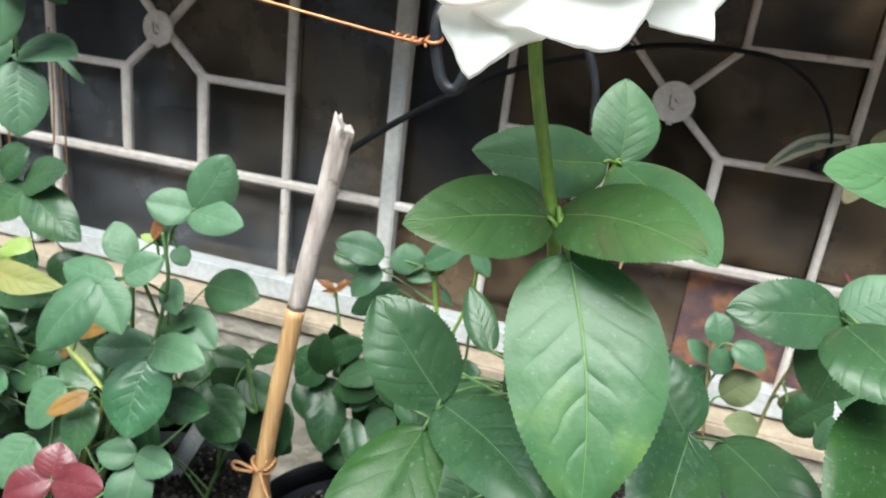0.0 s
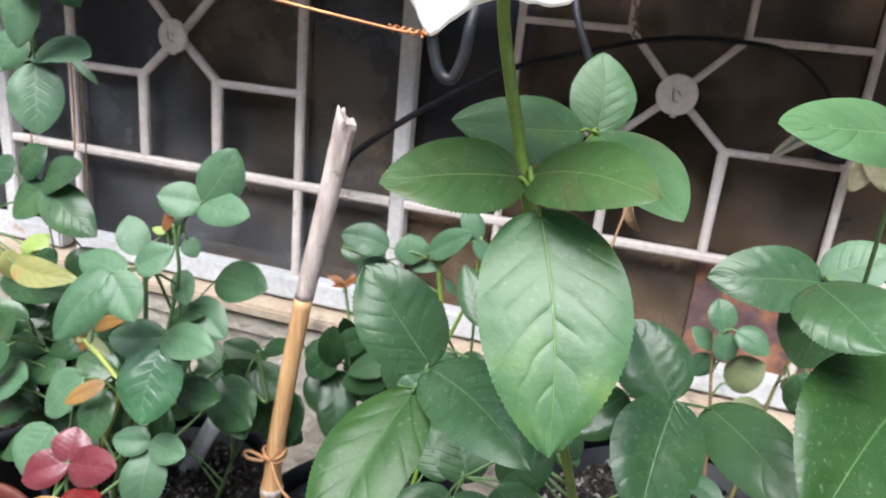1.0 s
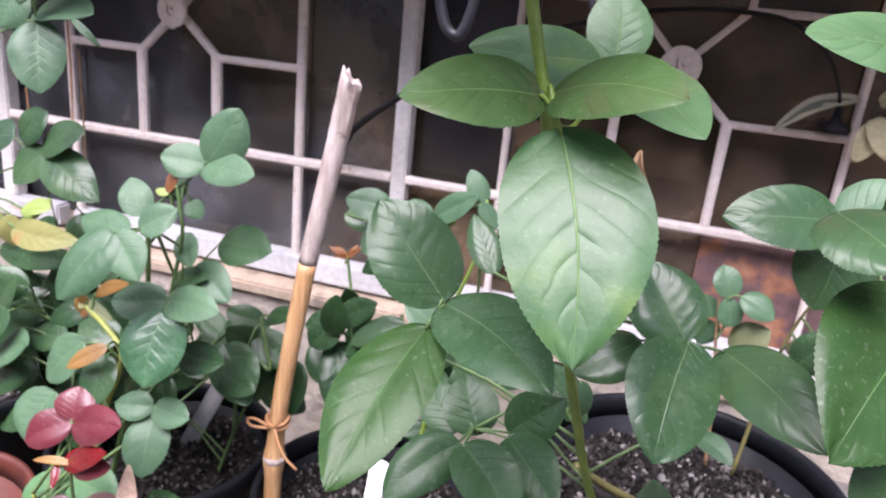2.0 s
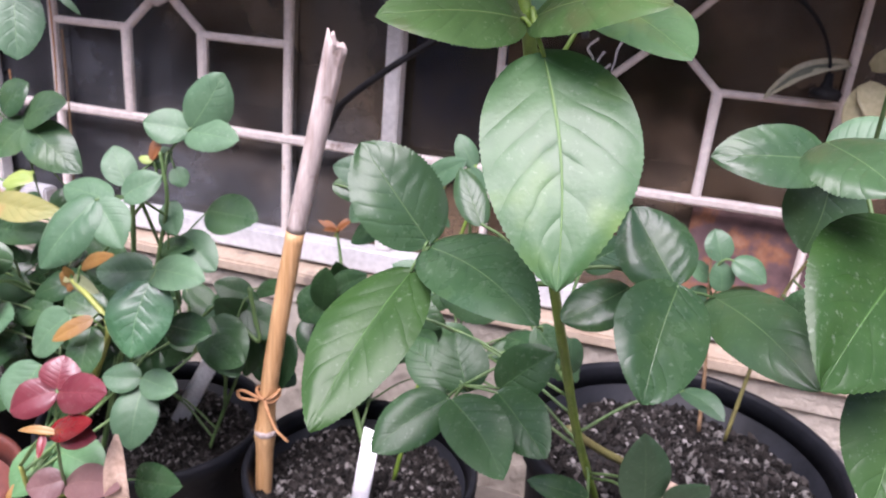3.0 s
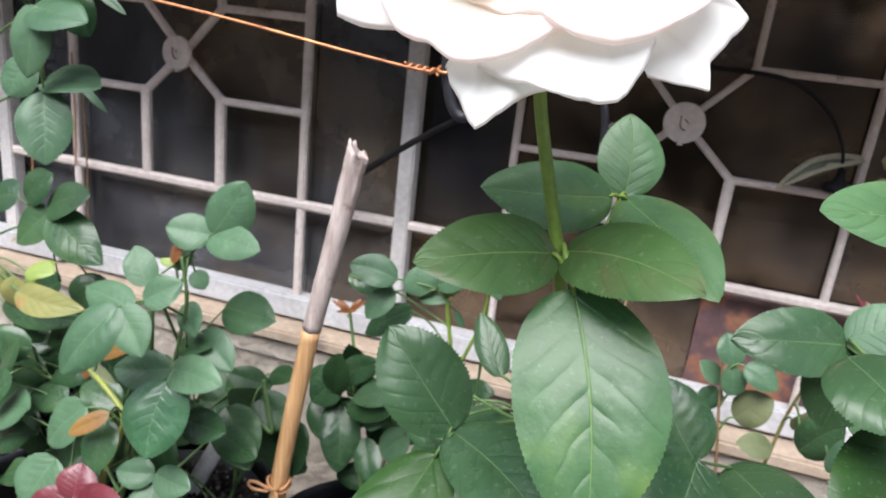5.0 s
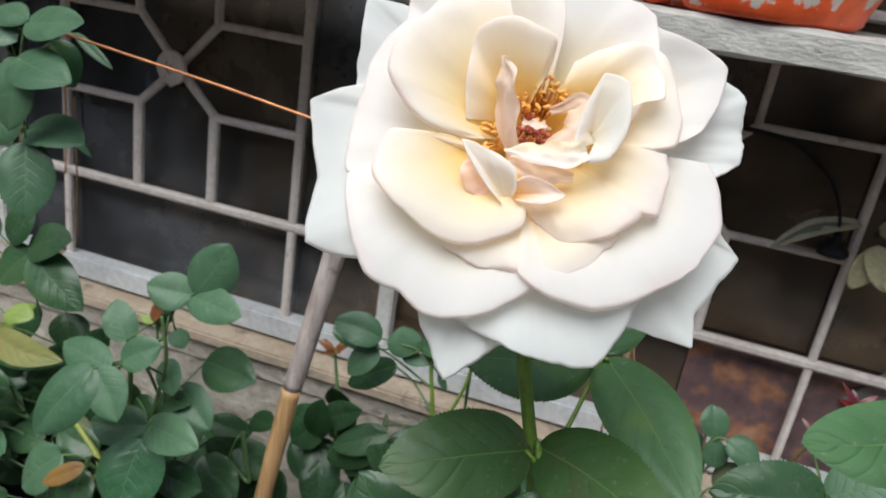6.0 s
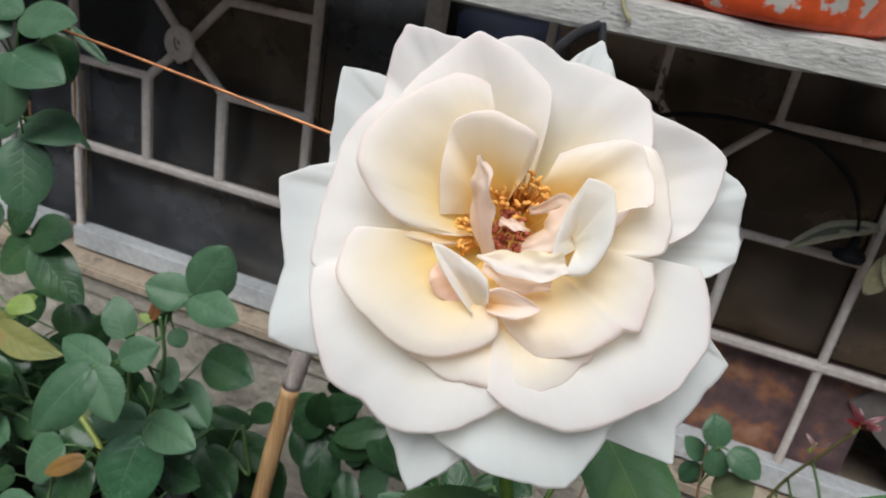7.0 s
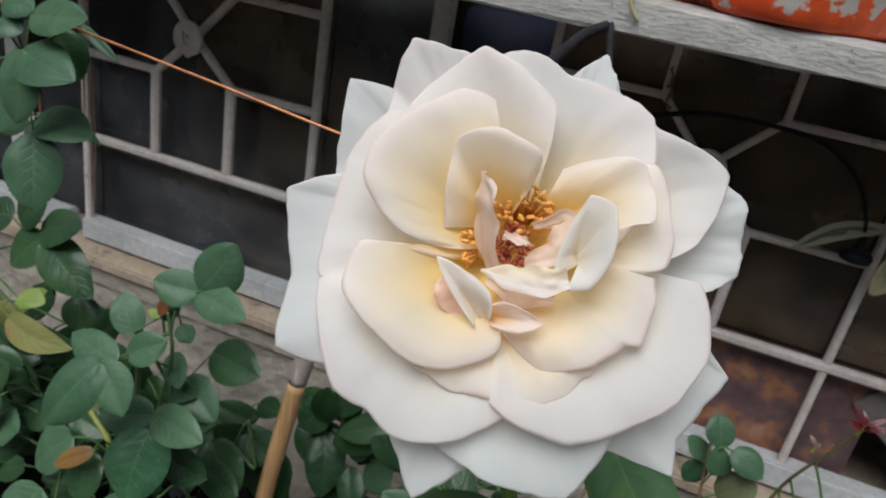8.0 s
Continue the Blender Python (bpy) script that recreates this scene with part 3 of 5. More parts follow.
def leaflet(parent, base, tip, width, kind, face=None, rows=34, fold=0.16, curl=0.18, bow=0.05, seed=0, teeth=True, name="leaflet", heart=0.035, full=2.15):
    """A serrated, veined rose leaflet from its base to its tip, folded a little along the midrib."""
    rng = random.Random(seed)
    b, t = Vector(base), Vector(tip)
    axis = t - b
    length = axis.length
    axis.normalize()
    n = Vector(face) if face else FACE + Vector((rng.uniform(-0.2, 0.2), rng.uniform(-0.2, 0.1), rng.uniform(-0.2, 0.2)))
    n = (n - axis * n.dot(axis)).normalized()
    side = axis.cross(n)
    fold, curl, bow = fold * rng.uniform(0.3, 1.5), curl * rng.uniform(0.5, 1.5), bow * rng.uniform(0.4, 1.6)
    twist, sway = rng.uniform(-0.25, 0.25), rng.uniform(-0.05, 0.05)
    blunt = 0.0 if length > 0.062 else rng.uniform(0.0, 0.4)
    puck = 0.013
    bite = 0.013 if length > 0.05 else 0.036
    rows = 78 if length > 0.05 and teeth else rows
    cols = 14
    bm = bmesh.new()
    uv = bm.loops.layers.uv.new("UVMap")
    grid, half = [], width / 2
    for i in range(rows + 1):
        v = i / rows
        w = half * (max(0.0, 1 - (1 - v / 0.42) ** full) ** (1 / full) if v < 0.42 else max(0.0, 1 - ((v - 0.42) / 0.58) ** (1.95 + 0.3 * blunt)) ** (0.86 - 0.24 * blunt))
        w = max(w, half * 0.012)
        c = b + axis * (v * length) + n * (bow * length * 4 * v * (1 - v)) + side * (sway * length * math.sin(math.pi * v))
        row = []
        for j in range(cols + 1):
            u = 2 * j / cols - 1
            e = abs(u)
            jag = 1.0
            slide = 0.0
            if teeth and e > 0.99 and 0.06 < v < 0.97:
                jag = 1.0 + (bite * (0.4 + rng.random()) if i % 2 else -0.5 * bite)
                slide = 0.5 * length / rows if i % 2 else 0.0
            slide -= heart * length * e * (1 - v) ** 5
            lift = fold * w * e - curl * w * e * e * e
            warp = 0.45 * noise.noise(Vector((u * 1.5 + seed, v * 2.2, seed * 0.9)))
            ripple = puck * (0.3 + 1.6 * abs(noise.noise(Vector((u * 2, v * 3, seed * 1.3))))) * half * math.sin(2 * math.pi * (v * 6.5 - e * 1.9 + warp + (0.4 if u > 0 else 0.0))) * min(1.0, e * 2.5) * (1 - 0.55 * e) * (w / half) ** 1.5
            ripple += 0.10 * half * noise.noise(Vector((u * 1.2 + seed, v * 2.5, seed * 0.7))) * e
            ang = twist * (v - 0.3)
            s2 = side * math.cos(ang) + n * math.sin(ang)
            row.append((bm.verts.new(c + s2 * (u * w * jag) + n * (lift + ripple) + axis * slide), (j / cols, v)))
        grid.append(row)
    for i in range(rows):
        for j in range(cols):
            q = (grid[i][j], grid[i][j + 1], grid[i + 1][j + 1], grid[i + 1][j])
            f = bm.faces.new([p[0] for p in q])
            for loop, p in zip(f.loops, q):
                loop[uv].uv = p[1]
    return part(name, bm, LEAF[kind], parent)


def nearest_on(path, p):
    return min(path, key=lambda q: (q - Vector(p)).length + max(0.0, (q.z - p[2] + 0.015)) * 3)


class Plant:
    """A potted plant: stems, and leaves on stalks that join them."""

    def __init__(self, name, at, label, category, group=""):
        self.root = thing(name, at, label, category, group)
        self.paths, self.count = [], sum(map(ord, name + label))

    def stem(self, points, r0, r1, mat, name="stem"):
        pts = smooth_path(points, 12)
        self.paths += pts
        bm = tube(bmesh.new(), points, r0, r1, 10, 8, 0.10)
        return part(name, bm, mat, self.root)

    def compound(self, leaves, joint=None, mat=None, radius=0.0008, lift=0.006, **kw):
        """One compound leaf: a stalk from the stem to the leaflets' bases, and each leaflet on it."""
        bases = [Vector(l[0]) for l in leaves]
        mid = sum(bases, Vector()) / len(bases)
        foot = Vector(joint) if joint else nearest_on(self.paths, mid)
        bm = tube(bmesh.new(), [foot, foot.lerp(mid, 0.5) + Vector((0, 0, lift)), mid], radius * 1.25, radius, 7, 5)
        for q in bases:
            if (q - mid).length > 0.002:
                tube(bm, [mid, mid.lerp(q, 0.6) + Vector((0, -0.001, 0.001)), q], radius, radius * 0.8, 6, 3)
        stalk = part("compound_leaf", bm, mat or STEM_DARK, self.root)
        for base, tip, width, kind in leaves:
            self.count += 1
            leaflet(stalk, base, tip, width, kind, seed=self.count, **kw)

    def single(self, leaves, mat=None, **kw):
        """Single leaves, each on a stalk of its own."""
        for base, tip, width, kind in leaves:
            self.compound([(base, tip, width, kind)], mat=mat, radius=0.0008, **kw)


# ---- pots, soil and stems ----
def pot(centre, rim, height, mat, label, name="plant_pot", rim_drop=0.018, base=0.78, bulge=0.006):
    """A thin-walled nursery pot with a rolled rim, open at the top."""
    root = thing(name, centre, label, "plant pot")
    r, b = rim, rim * base
    bm = lathe(bmesh.new(), [(b * 0.9, 0.0), (b, 0.002), (b + 0.001, 0.01), (r - bulge - 0.002, height - rim_drop - 0.002), (r - bulge, height - rim_drop), (r - bulge - 0.004, height - rim_drop), (b - 0.003, 0.012), (b * 0.5, 0.012)], centre, 64)
    body = part("pot_body", bm, mat, root)
    bm = bmesh.new()
    prof = [(r - bulge - 0.002, height - rim_drop + 0.0005), (r, height - rim_drop + 0.001), (r + 0.001, height - 0.004), (r - 0.0005, height), (r - 0.004, height), (r - 0.0055, height - 0.004), (r - bulge - 0.003, height - rim_drop + 0.0005)]
    rings = [[bm.verts.new(Vector(centre) + Vector((q * (1 + 0.006 * noise.noise(Vector((math.cos(a) * 1.5, math.sin(a) * 1.5, rim * 50)))) * math.cos(a), q * math.sin(a), z))) for a in (2 * math.pi * k / 72 for k in range(72))] for q, z in prof]
    for i in range(len(rings)):
        for k in range(72):
            bm.faces.new((rings[i][k], rings[i][(k + 1) % 72], rings[(i + 1) % 7][(k + 1) % 72], rings[(i + 1) % 7][k]))
    part("pot_rim", bm, mat, root)
    return root


def soil(centre, radius, z, seed, label):
    """A heap of dark potting mix: an uneven bed, and hundreds of loose crumbs and pale grit on it."""
    rng = random.Random(seed)
    root = thing("potting_soil", (centre[0], centre[1], z), label, "soil", kind="stuff")
    bm = bmesh.new()
    rings, sides = 26, 72
    c = Vector((centre[0], centre[1], z))
    last = None
    for i in range(rings + 1):
        r = radius * i / rings
        ring = []
        for k in range(sides):
            a = 2 * math.pi * k / sides
            p = c + Vector((r * math.cos(a), r * math.sin(a), 0))
            p.z += 0.006 * noise.fractal(p * 40, 0.7, 2.0, 4) + 0.003 * noise.noise(p * 260)
            ring.append(bm.verts.new(p))
        if last:
            for k in range(sides):
                bm.faces.new((last[k], ring[k], ring[(k + 1) % sides], last[(k + 1) % sides]))
        last = ring
    bmesh.ops.remove_doubles(bm, verts=bm.verts, dist=1e-6)
    part("soil_bed", bm, SOIL, root)
    for name, mat, count, lo, hi in (("bark_crumbs", BARK_BIT, 4600, 0.0010, 0.0044), ("pale_grit", PERLITE, 240, 0.0012, 0.0036)):
        verts, faces = [], []
        for k in range(count):
            a, r = rng.uniform(0, 2 * math.pi), radius * 0.98 * math.sqrt(rng.random())
            p = c + Vector((r * math.cos(a), r * math.sin(a), 0))
            p.z += 0.006 * noise.fractal(p * 40, 0.7, 2.0, 4) + 0.001
            s = lo + (hi - lo) * rng.random() ** 1.8
            turn = Euler((rng.uniform(0, 6), rng.uniform(0, 6), rng.uniform(0, 6))).to_matrix()
            n = len(verts)
            for d in ((1, 0, 0), (-1, 0, 0), (0, 1, 0), (0, -1, 0), (0, 0, 1), (0, 0, -1), (0.7, 0.7, 0.5), (-0.7, 0.6, -0.5)):
                verts.append(p + turn @ Vector((d[0] * s * rng.uniform(0.7, 1.6), d[1] * s * rng.uniform(0.7, 1.2), d[2] * s * rng.uniform(0.5, 0.9))))
            for f in ((0, 6, 4), (6, 2, 4), (2, 1, 4), (1, 3, 4), (3, 0, 4), (0, 5, 6), (6, 5, 2), (2, 7, 1), (2, 5, 7), (7, 5, 1), (1, 5, 3), (3, 5, 0)):
                faces.append([n + q for q in f])
        me = bpy.data.meshes.new(name)
        me.from_pydata([tuple(v) for v in verts], [], faces)
        me.materials.append(mat)
        ob = new(name, me)
        ob.parent, ob.matrix_parent_inverse = root, Matrix.Translation(-root.location)
        ob["kind"] = "stuff"


pot((0.253, 0.872, 0), 0.117, 0.282, POT_BLACK, "large black plastic nursery pot, on the floor")
soil((0.253, 0.872), 0.108, 0.247, 1, "dark potting mix with pale grit in the large pot")
pot((0.006, 0.868, 0), 0.100, 0.192, POT_BLACK, "black plastic nursery pot holding the cane")
soil((0.006, 0.868), 0.091, 0.162, 2, "dark gritty potting mix round the cane")
pot((-0.196, 0.857, 0), 0.099, 0.192, POT_BLACK, "black plastic nursery pot of the leafy rose")
soil((-0.196, 0.857), 0.090, 0.160, 3, "dark potting mix under the leafy rose")
pot((0.47, 0.70, 0), 0.105, 0.24, POT_BLACK, "black plastic nursery pot of the broad-leaved rose")
soil((0.47, 0.70), 0.096, 0.215, 4, "dark potting mix under the broad-leaved rose")
pot((-0.43, 0.86, 0), 0.105, 0.21, POT_BLACK, "black plastic nursery pot of the tall rose")
soil((-0.43, 0.86), 0.096, 0.185, 5, "dark potting mix under the tall rose")
pot((-0.292, 0.695, 0), 0.080, 0.195, POT_CLAY, "red-brown clay pot, empty, on the floor", "clay_pot")

bloom_bush = Plant("rose_bush", (0.199, 0.80, 0.26), "white garden rose on a tall green stem in the large pot", "rose bush", "roses in pots")
bloom_bush.stem([(0.203, 0.806, 0.252), (0.199, 0.79, 0.275), (0.183, 0.752, 0.34), (0.172, 0.718, 0.40), (0.165, 0.688, 0.445), (0.156, 0.642, 0.512), (0.152, 0.612, 0.558), (0.149, 0.608, 0.571), (0.1395, 0.610, 0.6035), (0.1365, 0.612, 0.620), (0.134, 0.6125, 0.643)], 0.0028, 0.0018, STEM_GREEN)
side_bush = Plant("rose_bush", (0.47, 0.70, 0.22), "broad-leaved rose with glossy green leaves", "rose bush", "roses in pots")
side_bush.stem([(0.47, 0.70, 0.215), (0.43, 0.69, 0.36), (0.37, 0.69, 0.48), (0.31, 0.69, 0.54), (0.29, 0.67, 0.60)], 0.005, 0.002, STEM_DARK)
back_bush = Plant("rose_bush", (0.02, 0.88, 0.17), "small rose with pale young leaves behind the cane", "rose bush", "roses in pots")
back_bush.stem([(0.03, 0.885, 0.165), (0.045, 0.885, 0.26), (0.055, 0.88, 0.36), (0.045, 0.88, 0.43)], 0.0022, 0.0016, STEM_GREEN)
back_bush.stem([(0.0, 0.90, 0.165), (-0.04, 0.93, 0.24), (-0.06, 0.96, 0.31), (-0.075, 0.975, 0.355)], 0.003, 0.0014, STEM_DARK)
back_bush.stem([(0.055, 0.88, 0.36), (0.075, 0.875, 0.42), (0.078, 0.873, 0.462)], 0.0016, 0.0009, STEM_GREEN)
leafy_bush = Plant("rose_bush", (-0.22, 0.80, 0.15), "leafy young rose with copper and red shoots", "rose bush", "roses in pots")
leafy_bush.stem([(-0.215, 0.80, 0.148), (-0.19, 0.80, 0.24), (-0.16, 0.795, 0.34), (-0.148, 0.787, 0.42), (-0.146, 0.787, 0.432)], 0.0027, 0.0014, STEM_DARK)
leafy_bush.stem([(-0.235, 0.80, 0.148), (-0.205, 0.79, 0.24), (-0.180, 0.785, 0.296), (-0.175, 0.785, 0.317), (-0.194, 0.790, 0.331), (-0.222, 0.800, 0.339)], 0.0032, 0.0019, STEM_YELLOW)
leafy_bush.stem([(-0.16, 0.795, 0.34), (-0.133, 0.782, 0.355), (-0.121, 0.782, 0.396), (-0.115, 0.782, 0.425), (-0.117, 0.782, 0.446), (-0.119, 0.782, 0.458)], 0.0016, 0.0012, STEM_DARK)
leafy_bush.stem([(-0.128, 0.865, 0.21), (-0.105, 0.840, 0.308), (-0.076, 0.835, 0.302), (-0.079, 0.835, 0.322), (-0.084, 0.835, 0.347)], 0.0016, 0.0015, STEM_DARK)
leafy_bush.stem([(-0.22, 0.78, 0.148), (-0.19, 0.73, 0.19), (-0.172, 0.70, 0.225), (-0.167, 0.69, 0.255)], 0.003, 0.0013, STEM_YELLOW)
leafy_bush.stem([(-0.150, 0.865, 0.148), (-0.128, 0.865, 0.21), (-0.112, 0.865, 0.255), (-0.105, 0.862, 0.30)], 0.0018, 0.0012, STEM_DARK)
leafy_bush.stem([(-0.24, 0.82, 0.148), (-0.30, 0.84, 0.25), (-0.345, 0.85, 0.34)], 0.005, 0.003, STEM_BROWN)
tall_bush = Plant("rose_bush", (-0.43, 0.86, 0.19), "tall rose with hanging dull green leaves", "rose bush", "roses in pots")
tall_bush.stem([(-0.43, 0.86, 0.186), (-0.40, 0.86, 0.32), (-0.37, 0.84, 0.44), (-0.345, 0.82, 0.55), (-0.315, 0.80, 0.63), (-0.29, 0.79, 0.70)], 0.006, 0.002, STEM_BROWN)
tall_bush.stem([(-0.40, 0.86, 0.32), (-0.36, 0.83, 0.38), (-0.325, 0.81, 0.43), (-0.30, 0.80, 0.50), (-0.285, 0.79, 0.62)], 0.003, 0.0012, STEM_DARK)
shoot = Plant("rose_shoot", (0.265, 0.925, 0.26), "thin young rose shoot before the rusted sheet", "rose shoot", "roses in pots")
shoot.stem([(0.275, 0.935, 0.255), (0.27, 0.945, 0.31), (0.262, 0.95, 0.36), (0.256, 0.95, 0.405)], 0.0018, 0.0009, STEM_BROWN)
shoot.stem([(0.295, 0.93, 0.255), (0.305, 0.945, 0.33), (0.315, 0.95, 0.384), (0.332, 0.935, 0.44), (0.338, 0.93, 0.46)], 0.0017, 0.0009, STEM_TAN)


def filler(plant, count, seed, x, y, z, size, kinds, bare=None):
    """Many more leaves in the depth of the same bush, mostly in greens darkened to stand in for shade. bare: past that
    x, none grow below that height.
    """
    rng = random.Random(seed)
    high = [p for p in plant.paths if p.z > z[0] - 0.02]
    for k in range(max(2, count // 8)):
        foot, end = rng.choice(high), Vector((rng.uniform(*x), rng.uniform(*y), z[0] + (z[1] - z[0]) * rng.uniform(0.5, 1.0)))
        plant.stem([foot, foot.lerp(end, 0.5) + Vector((0, 0.01, -0.008)), end], 0.0014, 0.0008, STEM_DARK)
    for k in range(count):
        base = Vector((rng.uniform(*x), rng.uniform(*y), rng.uniform(*z)))
        if bare and base.x > bare[0] and base.z < bare[1]:
            continue
        a, length = rng.uniform(0, 2 * math.pi), rng.uniform(*size)
        tip = base + Vector((math.cos(a), rng.uniform(-0.6, 0.1), math.sin(a) * 0.7 - 0.25)).normalized() * length
        plant.single([(tuple(base), tuple(tip), length * rng.uniform(0.58, 0.74), rng.choice(kinds))], rows=24)


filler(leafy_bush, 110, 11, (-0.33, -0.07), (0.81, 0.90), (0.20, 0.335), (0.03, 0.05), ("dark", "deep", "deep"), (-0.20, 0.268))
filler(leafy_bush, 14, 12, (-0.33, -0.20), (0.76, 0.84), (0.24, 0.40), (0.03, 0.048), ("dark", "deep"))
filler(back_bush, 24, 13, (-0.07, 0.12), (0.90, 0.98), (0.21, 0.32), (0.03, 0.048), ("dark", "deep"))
filler(bloom_bush, 8, 14, (0.06, 0.16), (0.76, 0.82), (0.33, 0.43), (0.03, 0.045), ("dark", "dark"))

# leaves of each plant: base, tip, width, kind
bloom_bush.compound([
    ((0.159, 0.6, 0.554), (0.176, 0.562, 0.498), 0.0438, "near"),
    ((0.15, 0.605, 0.564), (0.114, 0.58, 0.561), 0.0265, "olive"),
    ((0.154, 0.607, 0.565), (0.192, 0.575, 0.57), 0.0255, "olive"),
], joint=(0.151, 0.609, 0.561), mat=STEM_GREEN, rows=72, fold=0.05, curl=0.10, bow=0.05)
bloom_bush.compound([
    ((0.167, 0.66, 0.573), (0.2, 0.612, 0.557), 0.027, "near"),
    ((0.161, 0.655, 0.574), (0.119, 0.63, 0.575), 0.0269, "near"),
    ((0.166, 0.665, 0.574), (0.162, 0.68, 0.602), 0.0249, "near"),
], joint=(0.152, 0.613, 0.556), mat=STEM_GREEN, lift=-0.012, rows=72, fold=0.18)
bloom_bush.compound([
    ((0.121, 0.626, 0.483), (0.090, 0.631, 0.5155), 0.0335, "dark"),
    ((0.122, 0.626, 0.481), (0.17, 0.585, 0.477), 0.0313, "dark"),
    ((0.117, 0.62, 0.472), (0.105, 0.565, 0.434), 0.0354, "rich"),
], joint=(0.162, 0.672, 0.468), rows=60)
bloom_bush.compound([
    ((0.213, 0.675, 0.467), (0.191, 0.69, 0.493), 0.033, "dark"),
    ((0.214, 0.672, 0.467), (0.207, 0.63, 0.434), 0.0382, "dark"),
    ((0.195, 0.69, 0.456), (0.17, 0.67, 0.443), 0.0243, "dark"),
    ((0.231, 0.69, 0.459), (0.265, 0.64, 0.449), 0.0319, "dark"),
], joint=(0.163, 0.677, 0.462), rows=60)
side_bush.compound([
    ((0.291, 0.66, 0.504), (0.253, 0.6, 0.468), 0.0526, "rich"),
    ((0.259, 0.64, 0.588), (0.219, 0.61, 0.589), 0.0233, "near"),
    ((0.262, 0.7, 0.521), (0.217, 0.685, 0.519), 0.0288, "dark"),
    ((0.262, 0.7, 0.524), (0.285, 0.7, 0.539), 0.0235, "mid"),
    ((0.249, 0.65, 0.534), (0.266, 0.62, 0.525), 0.0333, "dark"),
    ((0.267, 0.71, 0.516), (0.262, 0.7, 0.482), 0.0343, "dark"),
    ((0.293, 0.65, 0.454), (0.28, 0.61, 0.424), 0.0364, "rich"),
], rows=60)
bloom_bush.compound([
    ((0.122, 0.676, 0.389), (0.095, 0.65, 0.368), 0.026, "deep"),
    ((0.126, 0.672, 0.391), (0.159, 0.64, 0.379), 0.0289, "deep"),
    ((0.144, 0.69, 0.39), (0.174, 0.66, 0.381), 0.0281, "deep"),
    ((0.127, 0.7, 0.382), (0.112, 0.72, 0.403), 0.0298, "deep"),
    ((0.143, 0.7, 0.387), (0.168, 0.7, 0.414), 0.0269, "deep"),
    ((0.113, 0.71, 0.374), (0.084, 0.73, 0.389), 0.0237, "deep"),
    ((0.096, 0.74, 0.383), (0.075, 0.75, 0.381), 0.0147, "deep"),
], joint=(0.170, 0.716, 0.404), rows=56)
bloom_bush.single([
    ((0.092, 0.74, 0.414), (0.067, 0.74, 0.427), 0.0207, "mid"),
    ((0.124, 0.7, 0.471), (0.106, 0.72, 0.492), 0.0158, "dark"),
    ((0.172, 0.74, 0.446), (0.194, 0.74, 0.463), 0.0193, "dark"),
    ((0.226, 0.74, 0.311), (0.217, 0.72, 0.369), 0.0284, "mid"),
    ((0.239, 0.74, 0.317), (0.253, 0.72, 0.348), 0.0176, "mid"),
    ((0.238, 0.78, 0.367), (0.26, 0.76, 0.364), 0.0147, "mid"),
    ((0.195, 0.72, 0.322), (0.163, 0.7, 0.338), 0.0151, "dark"),
    ((0.172, 0.74, 0.404), (0.176, 0.74, 0.384), 0.0132, "mid"),
])
back_bush.compound([
    ((0.004, 0.875, 0.439), (-0.033, 0.87, 0.445), 0.0257, "mid"),
    ((0.027, 0.875, 0.43), (0.02, 0.88, 0.452), 0.0271, "mid"),
    ((0.039, 0.875, 0.441), (0.072, 0.87, 0.465), 0.021, "mid"),
    ((0.076, 0.875, 0.46), (0.061, 0.88, 0.481), 0.0165, "mid"),
    ((0.001, 0.88, 0.426), (-0.016, 0.87, 0.403), 0.0214, "mid"),
    ((0.075, 0.87, 0.459), (0.088, 0.87, 0.442), 0.0129, "mid"),
    ((0.023, 0.88, 0.426), (0.048, 0.88, 0.429), 0.0109, "mid"),
    ((0.053, 0.88, 0.421), (0.061, 0.88, 0.409), 0.0063, "mid"),
])
back_bush.single([
    ((-0.061, 0.93, 0.312), (-0.019, 0.92, 0.341), 0.026, "dark"),
    ((-0.062, 0.93, 0.312), (-0.084, 0.92, 0.284), 0.0338, "dark"),
    ((-0.061, 0.93, 0.282), (-0.044, 0.9, 0.232), 0.0376, "dark"),
    ((-0.034, 0.93, 0.272), (-0.002, 0.93, 0.297), 0.029, "mid"),
    ((-0.01, 0.92, 0.25), (0.015, 0.92, 0.279), 0.0306, "mid"),
    ((-0.058, 0.95, 0.303), (-0.028, 0.94, 0.326), 0.0212, "dark"),
    ((0.006, 0.92, 0.326), (-0.039, 0.91, 0.302), 0.0276, "dark"),
    ((-0.088, 0.94, 0.276), (-0.053, 0.92, 0.247), 0.0347, "dark"),
    ((-0.103, 0.95, 0.287), (-0.07, 0.95, 0.306), 0.0233, "dark"),
    ((-0.045, 0.9, 0.423), (-0.004, 0.9, 0.415), 0.0218, "dark"),
    ((0.011, 0.9, 0.405), (-0.028, 0.9, 0.375), 0.0247, "dark"),
])
leafy_bush.compound([
    ((-0.103, 0.795, 0.475), (-0.083, 0.803, 0.513), 0.034, "mid"),
    ((-0.105, 0.795, 0.473), (-0.134, 0.785, 0.476), 0.0261, "mid"),
    ((-0.107, 0.795, 0.472), (-0.06, 0.785, 0.473), 0.0251, "mid"),
    ((-0.146, 0.78, 0.432), (-0.164, 0.79, 0.455), 0.0229, "mid"),
    ((-0.133, 0.79, 0.446), (-0.123, 0.8, 0.457), 0.0161, "mid"),
    ((-0.114, 0.79, 0.446), (-0.106, 0.79, 0.434), 0.014, "mid"),
], face=(0.38, -0.72, 0.58))
